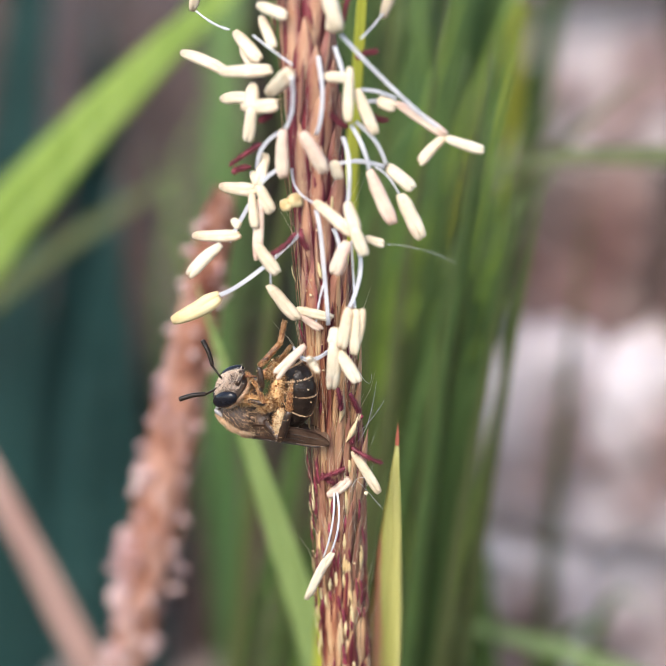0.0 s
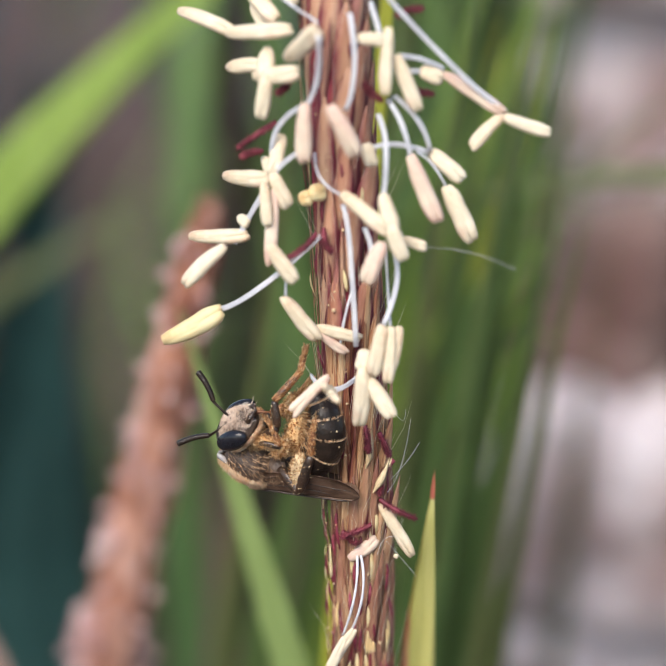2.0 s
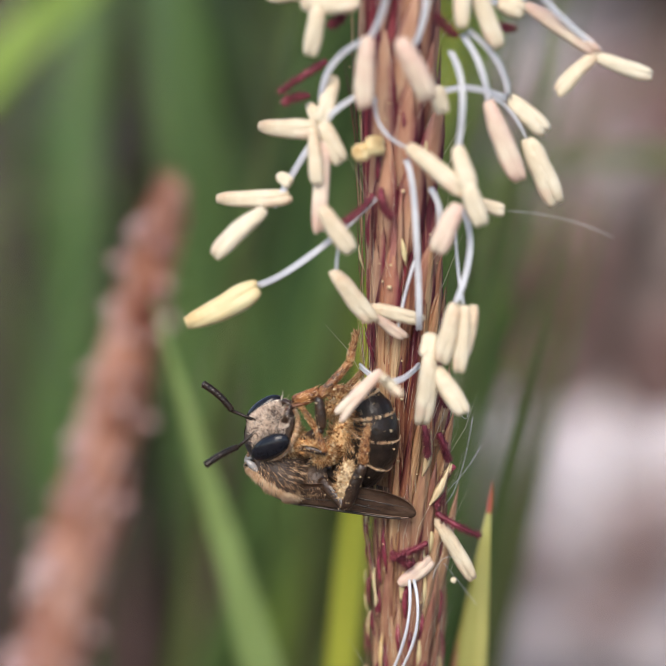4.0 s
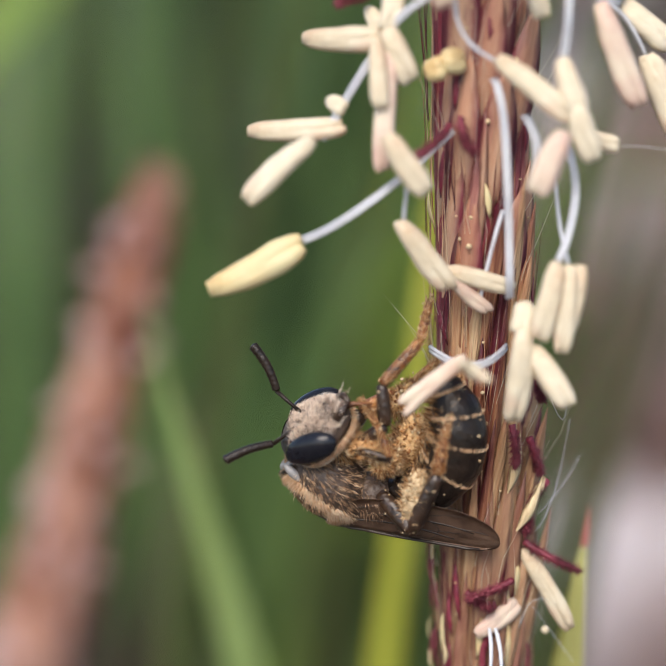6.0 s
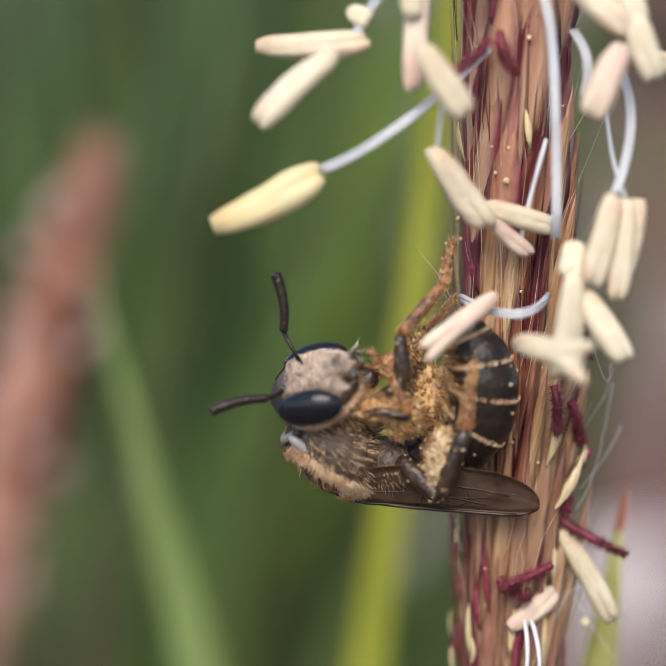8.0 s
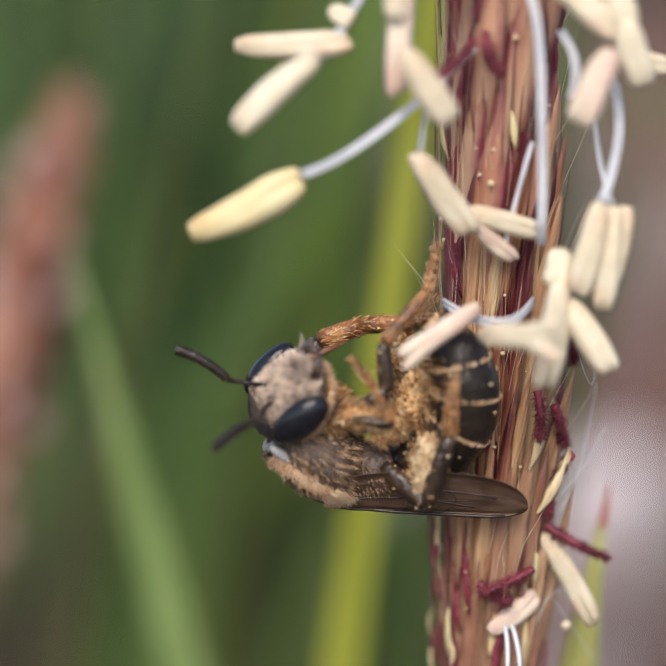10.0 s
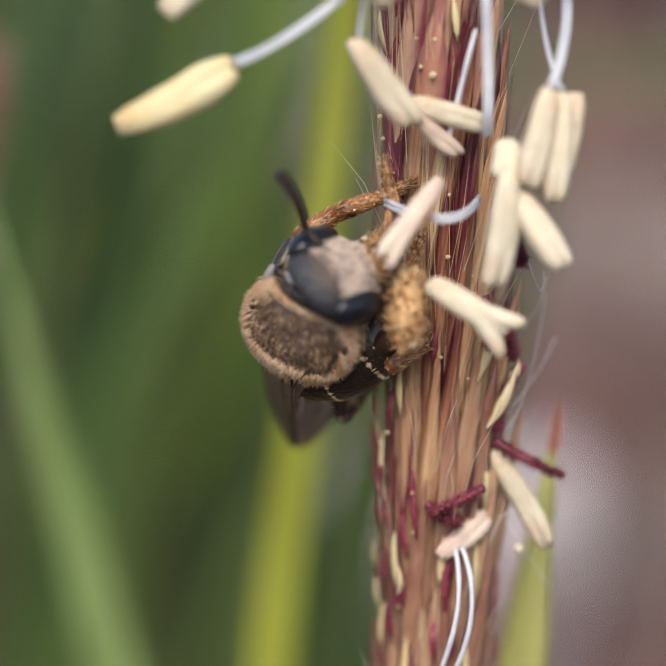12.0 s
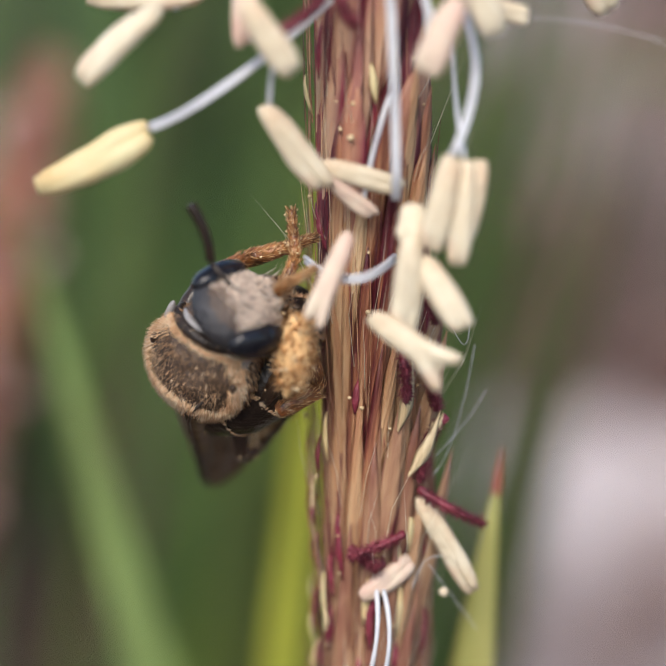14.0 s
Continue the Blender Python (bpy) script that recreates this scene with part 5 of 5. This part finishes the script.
bee_thorax()
head, horns = bee_head()
abdomen = bee_abdomen()
bee_wing("forewing", (-0.35, -0.34, -0.56), (2.88, -0.30, -0.98), 0.95, (0, 0.84, 0.54), "folded translucent brown wing")
bee_wing("forewing", (-0.38, 0.10, -0.56), (2.80, -0.12, -1.03), 0.95, (0, 0.50, -0.86), "folded translucent brown wing")
AMBER3 = (LEG_DARK, LEG_AMBER, LEG_AMBER, LEG_AMBER)
NAMES = ("femur", "tibia", "basitarsus", "tarsus")
hind = bee_leg([(0.75, -0.45, -0.10), (1.36, -0.86, -0.66), (1.80, -0.88, 0.38), (1.90, -0.82, 1.05), (2.05, -0.62, 1.55)], [0.14, 0.14, 0.12, 0.09, 0.04], (LEG_DARK, LEG_DARK, LEG_AMBER, LEG_AMBER), NAMES, 26)
middle = bee_leg([(0.25, -0.55, 0.70), (0.84, -0.72, 1.20), (0.74, -0.68, 1.92), (1.34, -0.25, 2.66), (1.44, -0.05, 3.35)], [0.11, 0.12, 0.10, 0.085, 0.05], (LEG_DARK, LEG_DARK, LEG_AMBER, LEG_AMBER), NAMES, 9)
front = bee_leg([(0.05, -0.45, 0.62), (0.42, -0.80, 0.74), (0.95, -0.84, 0.62), (0.72, -0.72, 1.20), (0.42, -0.62, 1.62)], [0.08, 0.07, 0.07, 0.06, 0.035], (LEG_DARK, LEG_DARK, LEG_AMBER, LEG_AMBER), NAMES, 5)
far_front = bee_leg([(0.00, 0.30, 0.50), (0.12, 0.42, 1.05), (0.50, 0.38, 1.62), (1.00, 0.20, 2.05), (1.40, 0.10, 2.45)], [0.14, 0.16, 0.14, 0.10, 0.05], AMBER3, NAMES, 10)
far_middle = bee_leg([(0.40, 0.45, 0.25), (1.15, 0.55, 0.75), (1.00, 0.45, 1.40), (1.35, 0.25, 1.85), (1.75, 0.15, 2.30)], [0.10, 0.11, 0.09, 0.07, 0.04], AMBER3, NAMES, 14)
far_hind = bee_leg([(0.80, 0.30, -0.05), (1.50, 0.45, 0.10), (1.45, 0.35, 0.95), (1.75, 0.25, 1.40), (2.00, 0.20, 1.80)], [0.12, 0.14, 0.14, 0.10, 0.05], (LEG_AMBER,) * 4, NAMES, 22)


def pollen_load(leg, place, semi, tilt, label):
    """A packed lump of pollen with loose grains and golden hairs round it, in mm."""
    bm = bmesh.new()
    m = pose(0, 0, 0, 0, tilt, 0)
    size = tuple(v * MM for v in semi)
    golden = label.startswith("golden")
    ellipsoid(bm, Vector(place) * MM, size, m, 16, 12, 0.5, 3.5)
    for _ in range(160 if golden else 260):
        u = Vector((random.gauss(0, 1), random.gauss(0, 1), random.gauss(0, 1))).normalized()
        p = m @ Vector((u.x * size[0], u.y * size[1], u.z * size[2])) + Vector(place) * MM
        grains(bm, p, (0.03 * MM,) * 3, 1, 0.034 * MM)
    if golden:
        dots = bmesh.new()
        for _ in range(12):
            u = Vector((random.gauss(0, 1), random.gauss(-0.5, 1), random.gauss(0, 1))).normalized()
            p = m @ Vector((u.x * size[0], u.y * size[1], u.z * size[2])) * 1.18 + Vector(place) * MM
            grains(dots, p, (0.03 * MM,) * 3, 3, 0.030 * MM)
        part("pollen", dots, POLLEN, leg, "cream pollen grains")["kind"] = "stuff"
    lump = part("pollen_load", bm, POLLEN_GOLD if golden else POLLEN, leg, label)
    bm = bmesh.new()
    fur_on(bm, Vector(place) * MM, size, m, 700 if golden else 420, 0.19 * MM, 0.007 * MM, (0.2, 0, 0.4), lambda u: True)
    part("brush", bm, FUR_GOLD, leg, "golden hair brush")["kind"] = "stuff"
    return lump


pollen_load(hind, (1.38, -0.74, -0.06), (0.17, 0.13, 0.46), 16, "cream pollen packed on the hind leg")
pollen_load(hind, (0.86, -0.52, 0.52), (0.20, 0.16, 0.26), 50, "golden pollen-covered leg brush")
pollen_load(far_hind, (1.20, -0.25, 0.75), (0.24, 0.20, 0.55), 24, "golden pollen-covered leg brush")
pollen_load(front, (0.52, -0.66, 0.76), (0.30, 0.13, 0.14), 0, "golden pollen-covered leg brush")
pollen_load(far_middle, (1.10, 0.46, 0.75), (0.20, 0.20, 0.30), 20, "golden pollen-covered leg brush")
pollen_load(far_hind, (1.10, 0.10, 1.50), (0.16, 0.16, 0.34), 38, "golden pollen-covered leg brush")


def at_bee(x, y, z, f=None, d=None):
    """The bee's pose: its place in mm and, where it has turned, its forward and dorsal ways."""
    turn = frame_of(f or F0, d or D0).to_3x3() @ frame_of(F0, D0).to_3x3().transposed()
    return Matrix.Translation(Vector((x, y, z)) * MM) @ turn.to_4x4()


def on_spike(a, b, up=(0, -1, 0)):
    """The pose of an anther that runs from a towards b, in mm."""
    return frame_of(Vector(b) - Vector(a), up, Vector(a) * MM)


def motions():
    def tip(a):
        """The sideways seat, with the tail raised by a degrees."""
        m = pose(0, 0, 0, 0, -a, 0).to_3x3()
        return m @ F0, m @ D0
    turn1 = ((-0.45, -0.20, 0.80), (-0.72, -0.45, -0.52))
    turn2, turn3 = ((0.24, -0.42, 0.87), (-0.36, -0.88, -0.33)), ((0.39, -0.25, 0.88), (-0.39, -0.92, -0.09))
    turn4, turn5 = ((0.39, -0.43, 0.81), (-0.39, -0.88, -0.27)), ((0.30, -0.34, 0.89), (-0.37, -0.90, -0.22))
    side = ((-0.50, -0.46, 0.72), (-0.86, 0.20, -0.45))
    to_cam = ((-0.56, -0.68, 0.48), (-0.62, 0.10, -0.76))
    upward = ((-0.25, -0.50, 0.80), (-0.97, 0.12, -0.18))
    turned = ((0.56, -0.48, 0.67), (-0.52, -0.80, -0.05))
    # time; the body's place and seat; face and crown of the head and its place from the thorax; the ways of the far and the near antenna; all in the world's axes
    table = [
        (0, (-2.22, -1.20, -4.31), tip(6), side, (-0.40, -0.45, 1.02), (-0.5, 0.2, 0.9), (-0.9, -0.3, -0.25)),
        (0.5, (-2.28, -1.20, -4.32), tip(6), side, (-0.40, -0.45, 1.03), (-0.5, 0.2, 0.9), (-0.85, -0.3, -0.45)),
        (1.5, (-2.12, -1.20, -4.39), tip(6), side, (-0.45, -0.45, 1.10), (-0.7, 0.1, 0.75), (-0.8, -0.3, -0.5)),
        (2.0, (-2.07, -1.20, -4.37), tip(6), side, (-0.38, -0.45, 1.04), (-0.6, 0.1, 0.85), (-0.90, -0.2, -0.35)),
        (3.0, (-2.19, -1.20, -4.42), tip(8), upward, (-0.45, -0.45, 1.04), (-0.3, 0.2, 0.95), (-0.95, -0.2, -0.20)),
        (3.3, (-2.13, -1.20, -4.41), tip(7), upward, (-0.44, -0.45, 1.02), (-0.35, 0.2, 0.9), (-0.92, -0.2, -0.3)),
        (3.5, (-2.08, -1.20, -4.41), tip(6), to_cam, (-0.44, -0.45, 1.00), (-0.9, 0.0, 0.4), (-0.5, -0.8, -0.3)),
        (4.6, (-2.06, -1.20, -4.37), tip(4), side, (-0.42, -0.45, 1.02), (-0.6, 0.1, 0.75), (-0.8, -0.3, -0.5)),
        (6.0, (-2.04, -1.20, -4.33), tip(2), side, (-0.40, -0.45, 0.99), (-0.58, 0.1, 0.8), (-0.88, -0.3, -0.40)),
        (6.5, (-2.08, -1.20, -4.31), tip(2), upward, (-0.41, -0.45, 1.03), (-0.15, 0.1, 1.0), (-0.97, -0.15, -0.14)),
        (7.0, (-2.07, -1.20, -4.32), tip(0), to_cam, (-0.46, -0.45, 1.05), (-0.80, 0.0, 0.60), (-0.42, -0.9, 0.2)),
        (7.5, (-2.13, -1.20, -4.32), tip(6), side, (-0.60, -0.45, 1.00), (-0.38, 0.1, 0.92), (-0.92, -0.2, -0.35)),
        (8.7, (-2.10, -1.20, -4.33), tip(7), upward, (-0.52, -0.45, 1.02), (-0.4, 0.1, 0.9), (-0.9, -0.2, -0.3)),
        (10.0, (-2.06, -1.20, -4.34), tip(9), to_cam, (-0.72, -0.45, 0.99), (-0.92, 0.0, 0.38), (-0.5, -0.8, -0.3)),
        (10.5, (-2.14, -1.20, -4.30), tip(9), side, (-0.65, -0.45, 0.88), (-0.48, 0.1, 0.87), (-0.74, -0.2, -0.65)),
        (10.7, (-2.12, -1.20, -4.30), tip(8), upward, (-0.58, -0.45, 0.92), (-0.2, 0.1, 0.95), (-0.95, -0.2, 0.05)),
        (11.0, (-2.09, -1.20, -4.31), tip(6), side, (-0.48, -0.45, 0.95), (-0.50, 0.1, 0.86), (-0.90, -0.4, -0.20)),
        (11.5, (-1.63, -1.20, -4.22), turn1, ((-0.2, -0.85, 0.45), (-0.72, -0.25, -0.62)), (-0.26, -0.60, 0.95), (-0.70, -0.2, 0.70), (-0.6, -0.7, 0.3)),
        (11.6, (-1.62, -1.20, -4.12), turn1, ((-0.2, -0.85, 0.45), (-0.72, -0.25, -0.62)), (-0.24, -0.60, 0.95), (-0.65, -0.2, 0.75), (-0.6, -0.7, 0.3)),
        (11.72, (-1.56, -1.16, -3.80), turn2, turned, (0.22, -0.62, 0.84), (-0.56, -0.1, 0.82), (0.15, 0.95, -0.25)),
        (12.0, (-1.55, -1.15, -3.75), turn2, turned, (0.26, -0.62, 0.84), (-0.54, -0.1, 0.84), (0.15, 0.95, -0.25)),
        (12.5, (-1.72, -1.15, -3.77), turn2, turned, (0.36, -0.62, 0.98), (-0.54, -0.1, 0.84), (0.15, 0.95, -0.25)),
        (13.0, (-1.37, -1.15, -3.76), turn3, turned, (0.36, -0.62, 1.20), (-0.55, -0.3, 0.76), (0.15, 0.95, -0.25)),
        (13.5, (-1.75, -1.15, -3.45), turn4, turned, (0.30, -0.62, 0.82), (-0.42, -0.1, 0.90), (0.15, 0.95, -0.25)),
        (14.0, (-1.95, -1.15, -3.62), turn5, turned, (0.46, -0.62, 1.02), (-0.42, -0.1, 0.90), (0.15, 0.95, -0.25))]
    walk(bee, [(t, at_bee(*p, *seat)) for t, p, seat, *_ in table])
    rest_turn = frame_of(F0, D0).to_3x3().transposed()
    undo = lambda seat: (frame_of(*seat).to_3x3() @ rest_turn).transposed().to_4x4()
    rows, horn_rows = [], ([], [])
    for t, _, seat, (f, d), p, far_way, near_way in table:
        rows.append((t, undo(seat) @ frame_of(f, d, mm(*p))))
        inside = frame_of(f, d).to_3x3().transposed()
        for k, s, way in ((0, -1, near_way), (1, 1, far_way)):
            scape = inside @ Vector(way)
            # the flagellum bends upwards from the scape
            horn_rows[k].append((t, frame_of(scape, inside @ Vector((0.4, -0.2, 0.8)), mm(0.38, 0.15 * s, 0.12)) @ pose(0, 0, 0, 0, 24, 0)))
    walk(head, rows)
    # the legs let go of their hold: one reaches for the spike over the head, two take hold beside it
    still = Matrix.Identity(4)
    reach = frame_of((1.55, 0.10, 0.80), (-0.45, 0, 0.88), mm(-0.38, 0.05, 0.84)) @ frame_of((1.40, -0.20, 1.95), (-0.8, 0, 0.58), mm(0.0, 0.30, 0.50)).inverted()
    grip = frame_of((0.18, 0.05, 0.97), (-0.9, 0, 0.2), mm(0.80, -0.15, -0.55)) @ frame_of((1.19, 0.50, 2.65), (-0.9, 0, 0.4), mm(0.25, -0.55, 0.70)).inverted()
    hold = frame_of((0.90, -0.25, 0.15), (-0.2, 0, 0.8), mm(0.05, 0.05, 0.28)) @ frame_of((0.75, 0.10, 0.50), (-0.5, 0, 0.75), mm(0.40, 0.45, 0.25)).inverted()
    fold = frame_of((0.80, 0.05, -0.30), (-0.2, -0.4, 0.8), mm(0.35, -0.25, 0.40)) @ frame_of((0.90, -0.39, 0.0), (0, -0.4, 0.9), mm(0.05, -0.45, 0.62)).inverted()
    clasp = frame_of((0.05, 0.10, 1), (-0.9, -0.3, 0), mm(1.36, -0.50, 0.30)) @ frame_of((0.3, 0, 1), (-0.9, 0, 0.3), mm(1.20, -0.05, 0.80)).inverted()
    # while it sits sideways the middle leg keeps its foothold as the body rocks, and a front leg rises over the head now and then
    base = mm(0.25, -0.55, 0.70)
    keep = lambda seat: Matrix.Translation(base) @ undo(seat) @ Matrix.Translation(-base)
    front_rest = frame_of((1.40, -0.20, 1.95), (-0.8, 0, 0.58), mm(0.0, 0.30, 0.50)).inverted()
    low = lambda seat: undo(seat) @ frame_of((0.85, -0.05, 0.50), (-0.5, 0, 0.85), mm(-0.05, 0.25, 0.72)) @ front_rest
    high = lambda seat: undo(seat) @ frame_of((0.93, -0.05, 0.42), (-0.45, 0, 0.85), mm(-0.72, 0.15, 1.28)) @ front_rest
    sits = [row for row in table if row[0] <= 11]
    for leg, goal, rest_rows in ((far_front, reach, [(t, (high if head_way is to_cam and t != 7.0 else low)(seat)) for t, _, seat, head_way, *_ in sits]), (middle, grip, [(t, keep(seat)) for t, _, seat, *_ in sits]),
                                 (far_middle, hold, [(0, still), (11, still)]), (far_hind, clasp, [(0, still), (11, still)]), (front, fold, [(0, still), (11, still)])):
        goal = undo(turn4) @ goal
        walk(leg, rest_rows + [(11.5, rest_rows[-1][1].lerp(goal, 0.5)), (11.6, rest_rows[-1][1].lerp(goal, 0.6)), (11.75, goal), (14.0, goal)])
    walk(horns[0], horn_rows[0])
    walk(horns[1], horn_rows[1])
    rest = Matrix.Identity(4)
    pivot = mm(0.9, -0.1, -0.2)
    bend = lambda a: Matrix.Translation(pivot) @ pose(0, 0, 0, 0, a, 0) @ Matrix.Translation(-pivot)
    # turned round, the abdomen curls in between thorax and spike
    curl = lambda seat: undo(seat) @ frame_of((0.90, -0.38, -0.12), (0.25, 0.35, 0.9), mm(-0.28, 0.62, -0.72)) @ Matrix.Translation(-mm(0.85, -0.08, -0.15))
    walk(abdomen, [(0, rest), (2, bend(2)), (3.5, bend(-2)), (6, rest), (7, bend(2)), (10, bend(-1)), (11, bend(1)), (11.6, bend(4)), (11.75, curl(turn2)), (12.5, curl(turn2)), (13.0, curl(turn3)), (13.5, curl(turn4)), (14, curl(turn5))])
    walk(held, [
        (0, on_spike((0.11, -2.00, -1.42), (-0.80, -2.40, -2.44))),
        (1.5, on_spike((0.18, -2.00, -1.51), (-0.78, -2.40, -2.56))),
        (3.5, on_spike((0.02, -2.00, -1.64), (-0.79, -2.40, -2.63))),
        (6, on_spike((0.13, -2.00, -1.78), (-0.92, -2.40, -2.71))),
        (7, on_spike((0.02, -2.00, -1.70), (-1.14, -2.40, -2.59))),
        (7.5, on_spike((-0.03, -2.00, -1.64), (-1.11, -2.40, -2.60))),
        (10, on_spike((-0.05, -2.00, -1.69), (-1.12, -2.40, -2.51))),
        (11, on_spike((-0.12, -2.00, -1.81), (-1.16, -2.40, -2.57))),
        (11.5, on_spike((0.18, -2.00, -1.36), (-0.51, -2.40, -2.61))),
        (12, on_spike((0.17, -2.00, -1.36), (-0.58, -2.40, -2.51))),
        (12.5, on_spike((0.13, -2.00, -1.22), (-0.61, -2.40, -2.26))),
        (13, on_spike((0.16, -2.00, -1.25), (-0.12, -2.40, -2.37))),
        (14, on_spike((0.19, -2.00, -1.22), (-0.25, -2.40, -2.58))),
    ])
    walk(flag, [
        (0, on_spike((0.32, -2.00, -1.95), (0.83, -3.40, -1.59))),
        (3.5, on_spike((0.18, -2.00, -1.94), (0.48, -3.40, -1.60))),
        (6, on_spike((0.22, -2.00, -2.00), (0.37, -3.40, -1.73))),
        (7, on_spike((0.11, -2.00, -1.96), (0.20, -3.40, -1.69))),
        (7.5, on_spike((0.29, -2.40, -2.32), (0.94, -3.00, -2.41))),
        (10, on_spike((-0.03, -2.40, -2.05), (0.74, -3.00, -1.93))),
        (10.5, on_spike((0.19, -2.40, -2.19), (0.99, -3.00, -2.44))),
        (11, on_spike((0.16, -2.40, -2.22), (0.96, -3.00, -2.29))),
        (11.5, on_spike((0.56, -2.30, -2.34), (1.25, -3.20, -2.38))),
        (12, on_spike((0.04, -2.20, -2.80), (1.45, -2.40, -3.63))),
        (12.5, on_spike((0.05, -2.20, -2.55), (1.58, -2.40, -2.74))),
        (13, on_spike((0.25, -2.20, -2.50), (1.64, -2.40, -2.99))),
        (13.5, on_spike((0.55, -2.20, -2.45), (1.84, -2.40, -3.39))),
        (14, on_spike((0.55, -2.20, -2.40), (1.94, -2.40, -3.25))),
    ])


motions()
